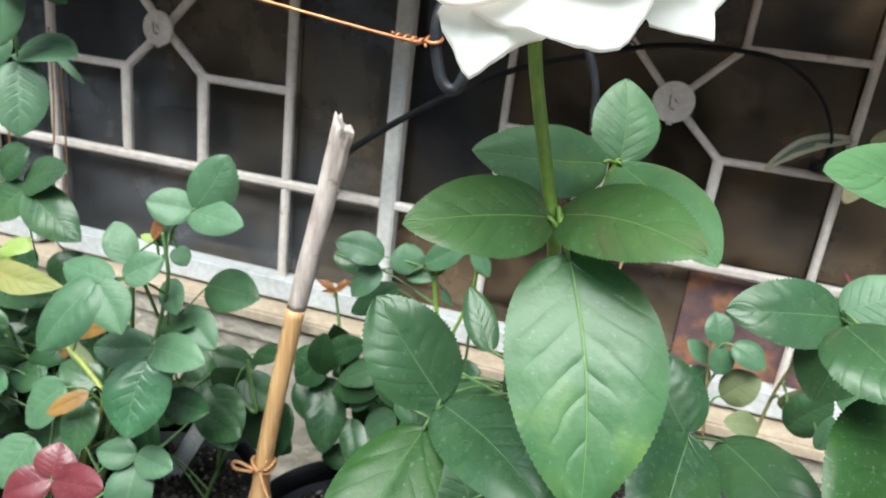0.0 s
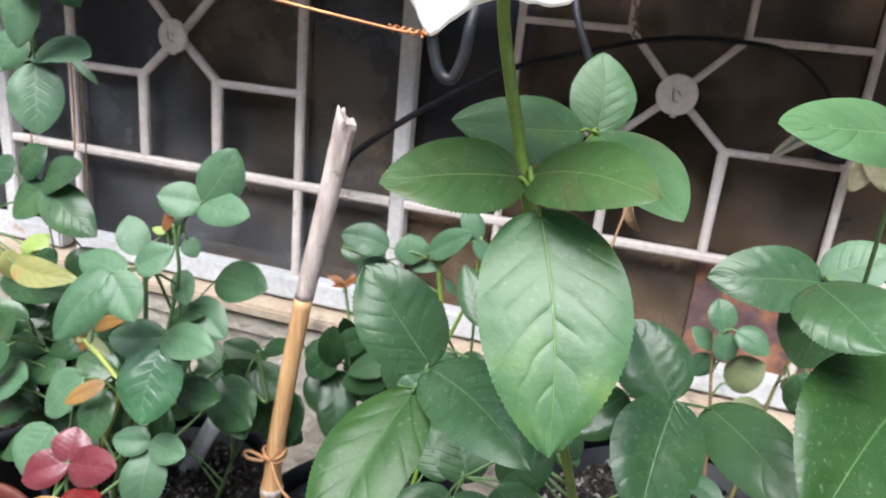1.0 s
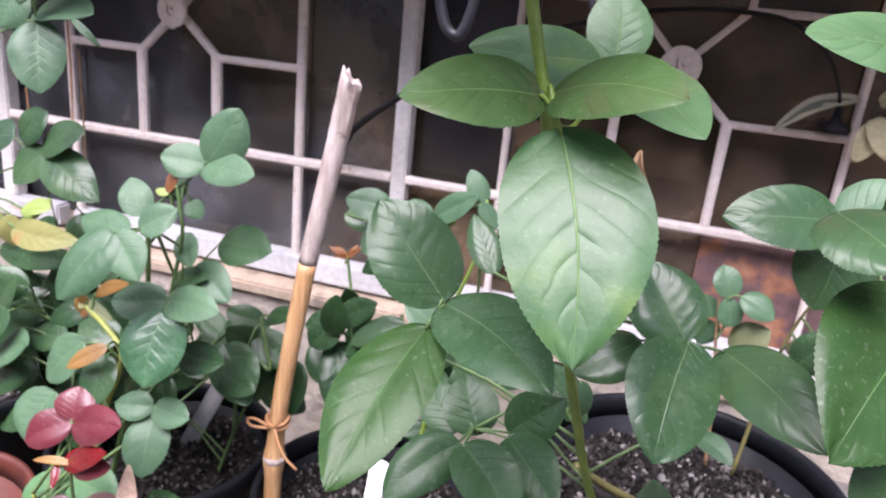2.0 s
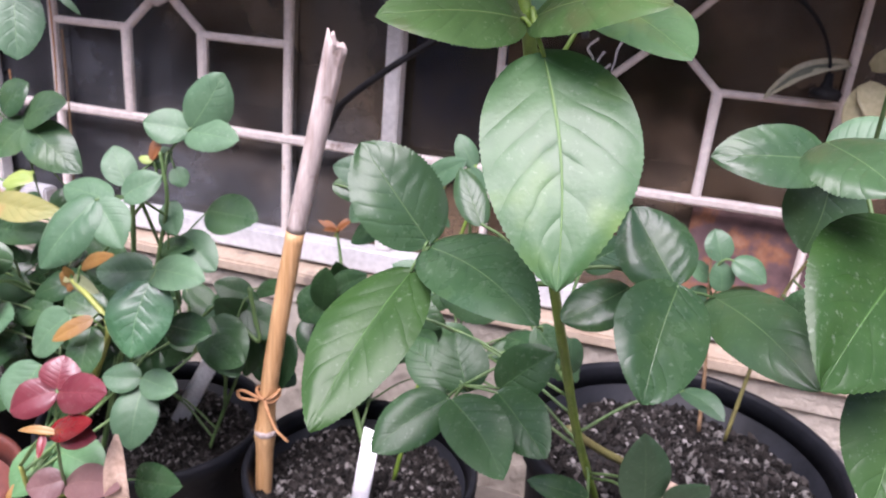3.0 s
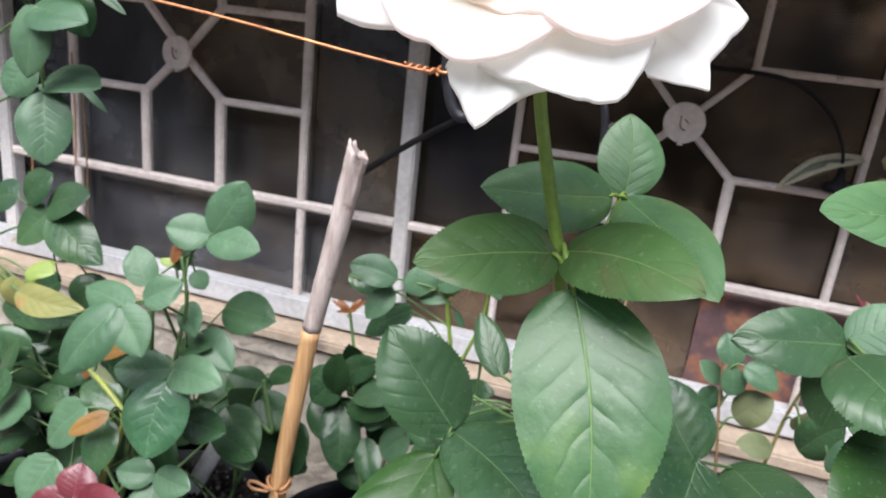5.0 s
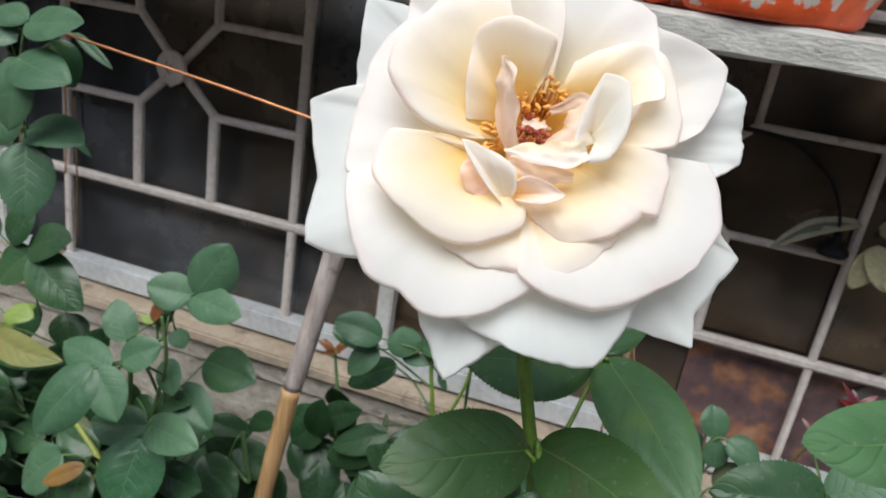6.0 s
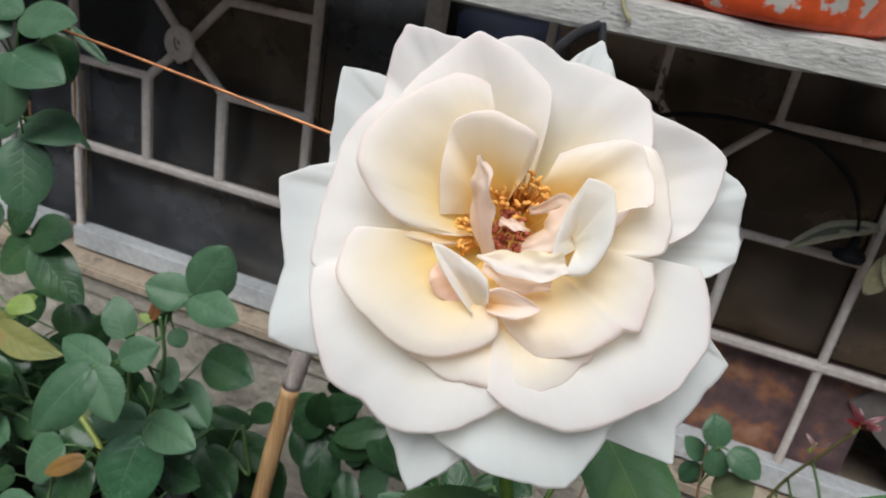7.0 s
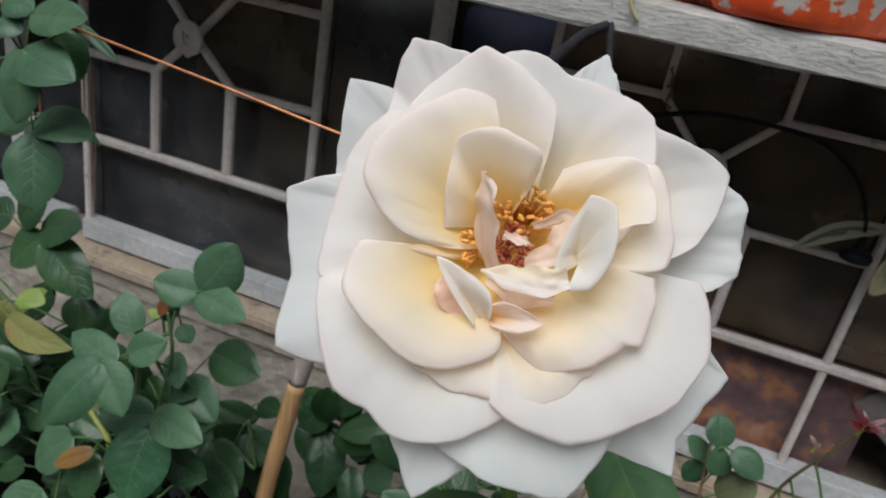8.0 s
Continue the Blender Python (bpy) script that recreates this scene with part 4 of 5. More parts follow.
leafy_bush.compound([
    ((-0.132, 0.76, 0.43), (-0.109, 0.77, 0.445), 0.0236, "mid"),
    ((-0.134, 0.75, 0.429), (-0.18, 0.76, 0.43), 0.0244, "mid"),
    ((-0.141, 0.745, 0.429), (-0.165, 0.72, 0.386), 0.037, "mid"),
    ((-0.14, 0.745, 0.429), (-0.113, 0.735, 0.404), 0.0279, "mid"),
])
leafy_bush.compound([
    ((-0.109, 0.82, 0.409), (-0.061, 0.81, 0.412), 0.0339, "dark"),
    ((-0.119, 0.79, 0.421), (-0.107, 0.78, 0.401), 0.0187, "mid"),
    ((-0.116, 0.8, 0.395), (-0.083, 0.79, 0.376), 0.0272, "mid"),
    ((-0.129, 0.79, 0.383), (-0.1, 0.79, 0.391), 0.0183, "dark"),
    ((-0.125, 0.775, 0.374), (-0.164, 0.765, 0.369), 0.0288, "mid"),
    ((-0.123, 0.775, 0.375), (-0.074, 0.765, 0.379), 0.0282, "mid"),
    ((-0.119, 0.765, 0.369), (-0.117, 0.74, 0.323), 0.046, "gloss"),
    ((-0.124, 0.79, 0.325), (-0.08, 0.78, 0.332), 0.0263, "dark"),
])
leafy_bush.single([
    ((-0.181, 0.79, 0.323), (-0.219, 0.79, 0.328), 0.0271, "dark"),
    ((-0.196, 0.77, 0.325), (-0.224, 0.76, 0.292), 0.0364, "mid"),
    ((-0.236, 0.79, 0.31), (-0.271, 0.79, 0.306), 0.0278, "dark"),
    ((-0.283, 0.77, 0.297), (-0.24, 0.76, 0.316), 0.0341, "mid"),
    ((-0.177, 0.77, 0.319), (-0.171, 0.75, 0.287), 0.03, "dark"),
    ((-0.127, 0.76, 0.295), (-0.156, 0.755, 0.292), 0.0224, "mid"),
    ((-0.125, 0.76, 0.295), (-0.092, 0.755, 0.296), 0.0226, "mid"),
    ((-0.126, 0.76, 0.286), (-0.118, 0.735, 0.252), 0.0349, "mid"),
    ((-0.196, 0.74, 0.298), (-0.206, 0.72, 0.267), 0.0432, "mid"),
    ((-0.3, 0.78, 0.259), (-0.261, 0.78, 0.278), 0.0291, "dark"),
    ((-0.129, 0.84, 0.313), (-0.102, 0.84, 0.312), 0.0237, "mid"),
    ((-0.114, 0.83, 0.316), (-0.079, 0.81, 0.281), 0.0411, "dark"),
    ((-0.141, 0.87, 0.307), (-0.095, 0.87, 0.323), 0.0278, "dark"),
    ((-0.113, 0.87, 0.292), (-0.084, 0.87, 0.277), 0.0269, "dark"),
    ((-0.167, 0.72, 0.247), (-0.115, 0.71, 0.246), 0.0335, "light"),
    ((-0.172, 0.72, 0.246), (-0.191, 0.7, 0.215), 0.0303, "light"),
    ((-0.127, 0.75, 0.214), (-0.079, 0.74, 0.23), 0.0293, "dark"),
    ((-0.159, 0.73, 0.228), (-0.199, 0.73, 0.231), 0.0256, "light"),
])
leafy_bush.compound([
    ((-0.129, 0.69, 0.323), (-0.131, 0.7, 0.341), 0.0259, "red"),
    ((-0.13, 0.69, 0.321), (-0.158, 0.68, 0.305), 0.0239, "red"),
    ((-0.128, 0.69, 0.321), (-0.082, 0.68, 0.337), 0.0249, "red"),
    ((-0.126, 0.68, 0.296), (-0.089, 0.675, 0.32), 0.0144, "deepred"),
    ((-0.126, 0.685, 0.294), (-0.092, 0.68, 0.304), 0.0172, "red"),
    ((-0.128, 0.68, 0.294), (-0.118, 0.685, 0.308), 0.0096, "deepred"),
    ((-0.133, 0.68, 0.296), (-0.128, 0.67, 0.285), 0.0061, "deepred"),
    ((-0.122, 0.68, 0.299), (-0.147, 0.675, 0.297), 0.0052, "orange"),
    ((-0.143, 0.7, 0.244), (-0.165, 0.69, 0.236), 0.023, "plum"),
    ((-0.141, 0.7, 0.24), (-0.087, 0.69, 0.262), 0.0236, "plum"),
])
leafy_bush.single([
    ((-0.21, 0.8, 0.352), (-0.169, 0.79, 0.372), 0.0121, "orange"),
    ((-0.220, 0.800, 0.341), (-0.223, 0.795, 0.351), 0.007, "orange"),
    ((-0.220, 0.800, 0.341), (-0.221, 0.795, 0.330), 0.008, "orange"),
    ((-0.220, 0.800, 0.341), (-0.225, 0.795, 0.338), 0.006, "yellow"),
    ((-0.220, 0.800, 0.341), (-0.190, 0.795, 0.333), 0.012, "dull"),
    ((-0.224, 0.8, 0.344), (-0.231, 0.8, 0.332), 0.0118, "orange"),
    ((-0.166, 0.76, 0.333), (-0.194, 0.75, 0.314), 0.0138, "orange"),
    ((-0.128, 0.785, 0.451), (-0.127, 0.79, 0.467), 0.0079, "russet"),
    ((-0.128, 0.785, 0.45), (-0.139, 0.785, 0.451), 0.0062, "lime"),
    ((-0.128, 0.785, 0.451), (-0.12, 0.785, 0.462), 0.0060, "russet"),
])
tall_bush.compound([
    ((-0.222, 0.78, 0.632), (-0.168, 0.77, 0.64), 0.0253, "mid"),
    ((-0.226, 0.775, 0.61), (-0.169, 0.76, 0.605), 0.0321, "mid"),
    ((-0.236, 0.79, 0.561), (-0.179, 0.78, 0.564), 0.0294, "mid"),
    ((-0.227, 0.78, 0.554), (-0.214, 0.765, 0.509), 0.0364, "mid"),
    ((-0.22, 0.77, 0.61), (-0.225, 0.765, 0.565), 0.0318, "mid"),
    ((-0.225, 0.8, 0.619), (-0.205, 0.8, 0.594), 0.0271, "dark"),
    ((-0.255, 0.79, 0.637), (-0.221, 0.78, 0.634), 0.0209, "mid"),
    ((-0.249, 0.78, 0.624), (-0.231, 0.78, 0.619), 0.0209, "mid"),
    ((-0.247, 0.79, 0.573), (-0.26, 0.78, 0.548), 0.0333, "mid"),
])
tall_bush.compound([
    ((-0.268, 0.820, 0.451), (-0.210, 0.808, 0.425), 0.036, "dark"),
    ((-0.273, 0.820, 0.456), (-0.231, 0.820, 0.474), 0.031, "dark"),
    ((-0.271, 0.820, 0.454), (-0.294, 0.808, 0.426), 0.033, "dark"),
    ((-0.294, 0.820, 0.460), (-0.272, 0.826, 0.484), 0.03, "dark"),
    ((-0.302, 0.820, 0.461), (-0.331, 0.820, 0.454), 0.03, "dark"),
    ((-0.248, 0.83, 0.403), (-0.238, 0.82, 0.378), 0.0326, "dark"),
    ((-0.297, 0.85, 0.379), (-0.343, 0.85, 0.35), 0.0335, "dark"),
], face=(0.15, -0.75, 0.6), fold=0.1, curl=0.12)
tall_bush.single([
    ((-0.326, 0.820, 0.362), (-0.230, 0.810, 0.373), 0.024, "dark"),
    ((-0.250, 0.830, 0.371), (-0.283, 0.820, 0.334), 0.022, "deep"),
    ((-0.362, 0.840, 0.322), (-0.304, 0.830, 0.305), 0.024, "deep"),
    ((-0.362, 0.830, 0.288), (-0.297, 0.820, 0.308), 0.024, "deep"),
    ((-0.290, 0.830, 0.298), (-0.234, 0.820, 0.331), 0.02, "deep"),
    ((-0.246, 0.83, 0.556), (-0.221, 0.83, 0.538), 0.0062, "mid"),
    ((-0.204, 0.8, 0.628), (-0.175, 0.8, 0.611), 0.007, "mid"),
])
tall_bush.single([
    ((-0.264, 0.78, 0.401), (-0.192, 0.77, 0.406), 0.0230, "yellow"),
    ((-0.266, 0.79, 0.414), (-0.239, 0.79, 0.418), 0.0177, "lime"),
    ((-0.281, 0.8, 0.395), (-0.247, 0.8, 0.422), 0.0172, "lime"),
    ((-0.277, 0.79, 0.406), (-0.278, 0.79, 0.381), 0.0217, "yellow"),
    ((-0.308, 0.8, 0.385), (-0.32, 0.8, 0.407), 0.0228, "yellow"),
])
shoot.single([
    ((0.265, 0.95, 0.399), (0.256, 0.96, 0.421), 0.0223, "mid"),
    ((0.269, 0.945, 0.376), (0.263, 0.95, 0.399), 0.0193, "mid"),
    ((0.273, 0.945, 0.402), (0.298, 0.94, 0.39), 0.0232, "mid"),
    ((0.276, 0.95, 0.354), (0.298, 0.945, 0.38), 0.029, "dull"),
    ((0.261, 0.96, 0.379), (0.241, 0.96, 0.392), 0.0176, "mid"),
    ((0.26, 0.96, 0.371), (0.25, 0.96, 0.35), 0.0189, "mid"),
    ((0.305, 0.9, 0.381), (0.316, 0.89, 0.404), 0.0144, "dull"),
    ((0.296, 0.84, 0.397), (0.313, 0.83, 0.426), 0.0251, "dark"),
    ((0.304, 0.8, 0.409), (0.304, 0.8, 0.431), 0.0133, "mid"),
    ((0.306, 0.8, 0.438), (0.322, 0.8, 0.451), 0.0192, "dark"),
    ((0.302, 0.93, 0.346), (0.275, 0.92, 0.349), 0.0206, "dull"),
])


# ---- the open bloom ----
BLOOM_AT = Vector((0.1392, 0.5837, 0.6555))
BLOOM_Z = Vector((0.157, -0.901, 0.403)).normalized()      # the way that the bloom faces, set towards the camera's last place
BLOOM_X = Vector((0.919, 0.352, 0.178))
BLOOM_X = (BLOOM_X - BLOOM_Z * BLOOM_X.dot(BLOOM_Z)).normalized()
BLOOM_Y = BLOOM_Z.cross(BLOOM_X)


def bloom_point(x, y, z):
    """The bloom's own frame to the world; a unit is 1.04 cm, sized to fit the camera's view."""
    return BLOOM_AT + (BLOOM_X * x + BLOOM_Y * y + BLOOM_Z * z) * 0.0104


def petal(parent, rim, mat, seed, bulge=0.05, roll=0.14, ruffle=0.03, base=(-0.1, 0.4, -1.9), rise=2.0, dish=0.12):
    """A petal that spreads from its base to a rim through a few corners, both in the bloom's frame; the rim's edge rolls back.
    bulge: how far the rim swells between corners; rise: how soon it climbs out of the throat; dish: how hollow it is."""
    ks = [Vector(k) for k in rim]
    root = Vector(base)
    mid = sum(ks, Vector()) / len(ks)
    fine = []
    for p, q in zip(ks, ks[1:]):
        chord = q - p
        out = Vector((chord.y, -chord.x, 0))
        out = out if out.dot((p + q) / 2 - root) > 0 else -out
        fine += [p + chord * t + out * (bulge * 4 * t * (1 - t)) for t in (i / 12 for i in range(12))]
    fine.append(ks[-1].copy())
    for _ in range(0 if mat is PETAL_OUTER else 1):
        fine = [fine[0]] + [(p + q * 2 + r) / 4 for p, q, r in zip(fine, fine[1:], fine[2:])] + [fine[-1]]
    steps = [0.0]
    for p, q in zip(fine, fine[1:]):
        steps.append(steps[-1] + (q - p).length)
    cols, rows, edge = 64, 24, 6
    side = Vector((mid.y - root.y, root.x - mid.x, 0)).normalized()
    bm = bmesh.new()
    uv = bm.loops.layers.uv.new("UVMap")
    grid = [[] for _ in range(rows + edge + 1)]
    k = 0
    for j in range(cols + 1):
        d = steps[-1] * j / cols
        while k < len(steps) - 2 and steps[k + 1] < d:
            k += 1
        end = fine[k].lerp(fine[k + 1], (d - steps[k]) / (steps[k + 1] - steps[k]))
        u = 2 * j / cols - 1
        sag = 1 - u * u
        start = root + side * (0.22 * u if (mid - root).length > 2 else 0.12 * u)
        start = start if (end - root).dot(side) * u >= 0 else root - side * (0.15 * u)
        flat = Vector((end.x - start.x, end.y - start.y, 0))
        reach = flat.length
        way = flat.normalized()
        curl = min(roll, reach * 0.25) * (0.65 + 0.7 * noise.noise(Vector((u * 1.7, seed * 2.1, 3))))
        fray = 0.07 * noise.noise(Vector((u * 4.5, seed * 1.3, 7))) + 0.025 * noise.noise(Vector((u * 13.0, seed * 0.7, 1)))
        reach = (reach + fray * min(1.0, reach / 3)) - curl
        for i in range(rows + 1):
            v = i / rows
            z = start.z + (end.z - start.z) * (1 - (1 - v) ** rise)
            z -= dish * (end - start).length * math.sin(math.pi * v) * sag * (1 - v) ** 0.5 * 0.5
            z += ruffle * v * v * (math.sin(u * 5.3 + seed * 1.7) + 0.3 * math.sin(u * 11.0 + seed * 2.9)) * min(1.6, reach)
            z += 0.11 * min(1.5, reach) * v * noise.noise(Vector((u * 1.6 + seed * 3.1, v * 2.3, seed)))
            z += 0.025 * min(1.5, reach) * v * noise.noise(Vector((u * 5.0 + seed, v * 4.0, seed * 2.0)))
            grid[i].append((bm.verts.new(bloom_point(start.x + way.x * reach * v, start.y + way.y * reach * v, z)), (j / cols, v * 0.94)))
        for i in range(1, edge + 1):
            a = radians(105) * i / edge
            r = reach + curl * math.sin(a)
            grid[rows + i].append((bm.verts.new(bloom_point(start.x + way.x * r, start.y + way.y * r, z - curl * (1 - math.cos(a)))), (j / cols, 0.94 + 0.06 * i / edge)))
    for i in range(rows + edge):
        for j in range(cols):
            qd = (grid[i][j], grid[i][j + 1], grid[i + 1][j + 1], grid[i + 1][j])
            f = bm.faces.new([c[0] for c in qd])
            for loop, c in zip(f.loops, qd):
                loop[uv].uv = c[1]
    return part("petal", bm, mat, parent)


def ribbon(parent, path, widths, tilts, mat, seed):
    """A narrow crumpled petal along a curved path in the bloom's frame (its units), with its width and tilt (degrees)
    at each point.
    """
    n = 10
    line = smooth_path(path, n)
    m = len(line) - 1

    def along(values, f):
        i = min(int(f * (len(values) - 1)), len(values) - 2)
        k = f * (len(values) - 1) - i
        k = k * k * (3 - 2 * k)
        return values[i] * (1 - k) + values[i + 1] * k

    bm = bmesh.new()
    uv = bm.loops.layers.uv.new("UVMap")
    cols, grid = 12, []
    for i, c in enumerate(line):
        f = i / m
        t = (line[min(i + 1, m)] - line[max(i - 1, 0)]).normalized()
        a, w = radians(along(tilts, f)), along(widths, f) / 2
        flat = t.cross(Vector((0, 0, 1))).normalized()
        up = flat.cross(t).normalized()
        side, face = flat * math.cos(a) + up * math.sin(a), up * math.cos(a) - flat * math.sin(a)
        row = []
        for j in range(cols + 1):
            u = 2 * j / cols - 1
            ruck = 0.10 * noise.noise(Vector((u * 1.5 + seed * 2.3, f * 4.0, seed))) + 0.03 * noise.noise(Vector((u * 3.5, f * 11.0, seed))) + 0.05 * math.sin(f * 17 + seed * 2) * abs(u) ** 2
            edge = 1 + 0.16 * noise.noise(Vector((f * 7.0, seed * 3.1 + (4 if u > 0 else 0), 1)))
            p = c + side * (u * w * edge) + face * (ruck + 0.22 * w * (u * u - 0.4) - 0.25 * w * max(0.0, u - 0.55) ** 2 * 3)
            row.append((bm.verts.new(bloom_point(p.x, p.y, p.z)), (j / cols, 0.45 + 0.5 * j / cols)))
        grid.append(row)
    for i in range(m):
        for j in range(cols):
            qd = (grid[i][j], grid[i][j + 1], grid[i + 1][j + 1], grid[i + 1][j])
            fc = bm.faces.new([k[0] for k in qd])
            for loop, k in zip(fc.loops, qd):
                loop[uv].uv = k[1]
    return part("petal", bm, mat, parent)


def bloom():
    root = bloom_bush.root
    base = bloom_point(0, 0.35, -3.0)
    bm = bmesh.new()
    tube(bm, [base - Vector((0, -0.002, 0.014)), base, bloom_point(0, 0.35, -2.5), bloom_point(0, 0.35, -1.8)], 0.003, 0.006, 14, 5)
    flower = part("bloom", bm, STEM_GREEN, root, "large open creamy white rose bloom with a peach heart")
    for k in range(5):
        a = radians(72 * k + 20)
        tip = bloom_point(2.6 * math.cos(a), 2.6 * math.sin(a), -3.4)
        leaflet(flower, bloom_point(0.3 * math.cos(a), 0.3 * math.sin(a), -2.8), tip, 0.008, "mid", face=tuple(BLOOM_Z), rows=14, teeth=False, seed=k, name="sepal")
    O, M, I, H = PETAL_OUTER, PETAL_MID, PETAL_INNER, PETAL_HEART
    low = (-0.1, 0.4, -1.5)
    # outer whorl, bent back, with pointed ends
    petal(flower, [(-4.3, 1.75, -1.4), (-3.87, 4.37, -1.4), (-2.95, 4.12, -1.4), (-1.5, 3.55, -1.2)], O, 2, 0.0, 0.08)
    petal(flower, [(-3.95, 2.15, -1.2), (-5.3, 1.8, -1.2), (-5.1, -0.2, -0.8), (-5.35, -1.8, -0.35), (-4.0, -2.25, -0.4)], O, 3, 0.03)
    petal(flower, [(-2.85, -3.3, -0.5), (-2.32, -4.97, -0.15), (-1.2, -4.35, -0.3), (-0.2, -3.9, -0.5)], O, 4, 0.02)
    petal(flower, [(1.8, -4.0, -0.7), (3.17, -4.52, -0.75), (3.3, -3.8, -0.9), (4.58, -2.56, -1.4), (3.85, -1.5, -1.3)], O, 5, 0.0)
    petal(flower, [(4.55, 1.75, -1.4), (5.0, 1.35, -1.5), (4.77, -0.35, -1.5), (3.85, -0.7, -1.3)], O, 6)
    petal(flower, [(1.05, 4.15, -1.6), (2.1, 4.83, -1.7), (2.4, 3.7, -1.5)], O, 7, 0.02)
    # middle whorl
    petal(flower, [(-2.95, 2.95, -0.9), (-2.75, 4.15, -1.0), (-2.33, 5.15, -1.0), (-0.6, 4.5, -0.9)], M, 8, 0.02)
    petal(flower, [(2.15, 3.5, -1.0), (3.1, 2.9, -1.05), (4.6, 1.9, -1.1), (3.95, 0.5, -0.9), (3.15, 0.05, -0.7)], M, 9, 0.06)
    petal(flower, [(-0.45, 4.55, -0.75), (0.2, 4.7, -0.8), (1.15, 4.1, -0.75), (2.9, 3.15, -0.7), (2.75, 1.55, -0.5)], M, 10, 0.07)
    petal(flower, [(-2.85, 2.8, -0.6), (-1.35, 4.33, -0.55), (-0.65, 4.75, -0.5), (0.85, 3.4, -0.4), (0.55, 2.1, -0.3)], M, 11, 0.06)
    petal(flower, [(-2.65, 3.5, -0.5), (-3.45, 2.85, -0.55), (-4.37, -0.1, -0.3), (-3.75, -0.65, -0.1), (-2.8, -1.1, 0.0)], M, 12, 0.04)
    petal(flower, [(-2.1, -3.5, -0.1), (-0.95, -4.25, 0.15), (0.9, -4.8, 0.15), (1.95, -3.4, -0.1)], O, 13, 0.06)
    petal(flower, [(-4.3, -0.3, -0.2), (-3.9, -2.6, 0.3), (-3.2, -2.97, 0.4), (-2.5, -3.57, 0.45), (-1.5, -3.6, 0.45), (-0.15, -3.0, 0.4)], M, 14, 0.05)
    petal(flower, [(-0.6, -2.75, 0.5), (0.95, -3.6, 0.6), (3.32, -2.6, 0.1), (3.95, -1.45, -0.35), (3.8, -0.45, -0.6)], M, 15, 0.08)
    # inner whorl, cupped
    petal(flower, [(-2.15, -2.1, 0.3), (-0.65, -2.72, 0.5), (0.35, -2.87, 0.48), (1.55, -2.1, 0.2)], I, 16, 0.09, base=low)
    petal(flower, [(1.55, 2.05, -0.3), (2.85, 2.0, -0.1), (3.1, 0.4, 0.1), (2.95, -0.15, 0.1), (2.1, -0.2, 0.0)], I, 17, 0.08, 0.12, 0.04, base=low)
    petal(flower, [(-0.45, 3.45, 0.1), (-1.2, 3.6, 0.3), (-2.95, 2.5, 0.4), (-3.2, 1.8, 0.45), (-2.5, 0.7, 0.25), (-1.2, 0.3, -0.2)], I, 18, 0.07, base=low)
    petal(flower, [(-0.4, -1.3, 0.1), (0.35, -2.15, 0.5), (1.2, -2.1, 0.5), (2.1, -1.65, 0.4), (2.4, -1.7, 0.4), (2.75, -0.35, 0.1)], I, 19, 0.07, 0.16, base=low)
    petal(flower, [(-1.3, 0.1, -0.4), (-3.15, 0.55, 0.55), (-3.6, -0.45, 0.7), (-2.0, -2.05, 0.75), (-1.15, -2.05, 0.7), (-0.4, -1.75, 0.5), (-0.4, -1.2, 0.2)], I, 20, 0.08, 0.16, base=(-0.5, 0.2, -1.4))
    petal(flower, [(0.95, 1.95, -0.1), (2.2, 2.1, 0.25), (2.6, 1.95, 0.3), (2.7, 0.75, 0.45), (2.2, 0.7, 0.45), (1.95, 0.3, 0.3)], I, 21, 0.06, 0.1, 0.06, base=(0.3, 0.5, -1.2))
    # crumpled petals round the heart
    petal(flower, [(-1.55, 0.75, -0.2), (-1.2, 2.55, 0.55), (-0.4, 2.7, 0.65), (0.5, 2.15, 0.55), (0.25, 1.5, 0.2)], I, 22, 0.05, 0.08, 0.10, base=(-0.4, 0.8, -1.0))
    petal(flower, [(0.65, -0.3, 0.55), (1.4, 1.3, 0.7), (1.9, 1.05, 0.75), (1.8, 0.05, 0.8), (1.35, -0.55, 0.8), (0.9, -0.55, 0.7)], O, 23, 0.06, 0.07, 0.08, base=(1.15, 0.1, 0.2))
    petal(flower, [(-0.85, -1.3, 0.6), (-1.65, 0.15, 0.6), (-1.05, -0.15, 0.8), (-0.55, -0.6, 0.8), (-0.55, -1.05, 0.7)], O, 24, 0.05, 0.05, 0.05, base=(-0.75, -1.2, 0.25))
    petal(flower, [(-0.7, -0.9, 0.6), (-0.3, -0.75, 0.75), (0.5, -1.2, 0.7), (0.0, -1.4, 0.7), (-0.55, -1.25, 0.6)], H, 25, 0.05, 0.05, 0.05, base=(-0.6, -1.05, 0.3))
    petal(flower, [(-1.2, -1.1, 0.2), (-1.7, -0.6, 0.5), (-1.35, -0.15, 0.3)], BLUSH, 26, 0.2, 0.05, base=(-0.9, -0.5, -0.1))
    ribbon(flower, [(-0.55, -0.2, -0.3), (-0.65, 0.7, 0.4), (-0.6, 1.35, 0.75), (-0.64, 1.8, 0.8)], [0.3, 0.6, 0.5, 0.08], [30, 40, 45, 40], H, 2)
    ribbon(flower, [(-0.75, -0.12, 0.5), (-0.2, -0.28, 0.7), (0.45, -0.38, 0.75), (0.95, -0.3, 0.7)], [0.08, 0.5, 0.62, 0.4], [25, 30, 15, 0], M, 5)
    ribbon(flower, [(0.1, 0.0, -0.3), (0.75, 0.25, 0.1), (0.95, 0.85, 0.15), (0.3, 0.75, 0.1)], [0.3, 0.6, 0.5, 0.2], [10, 20, 35, 40], H, 6)
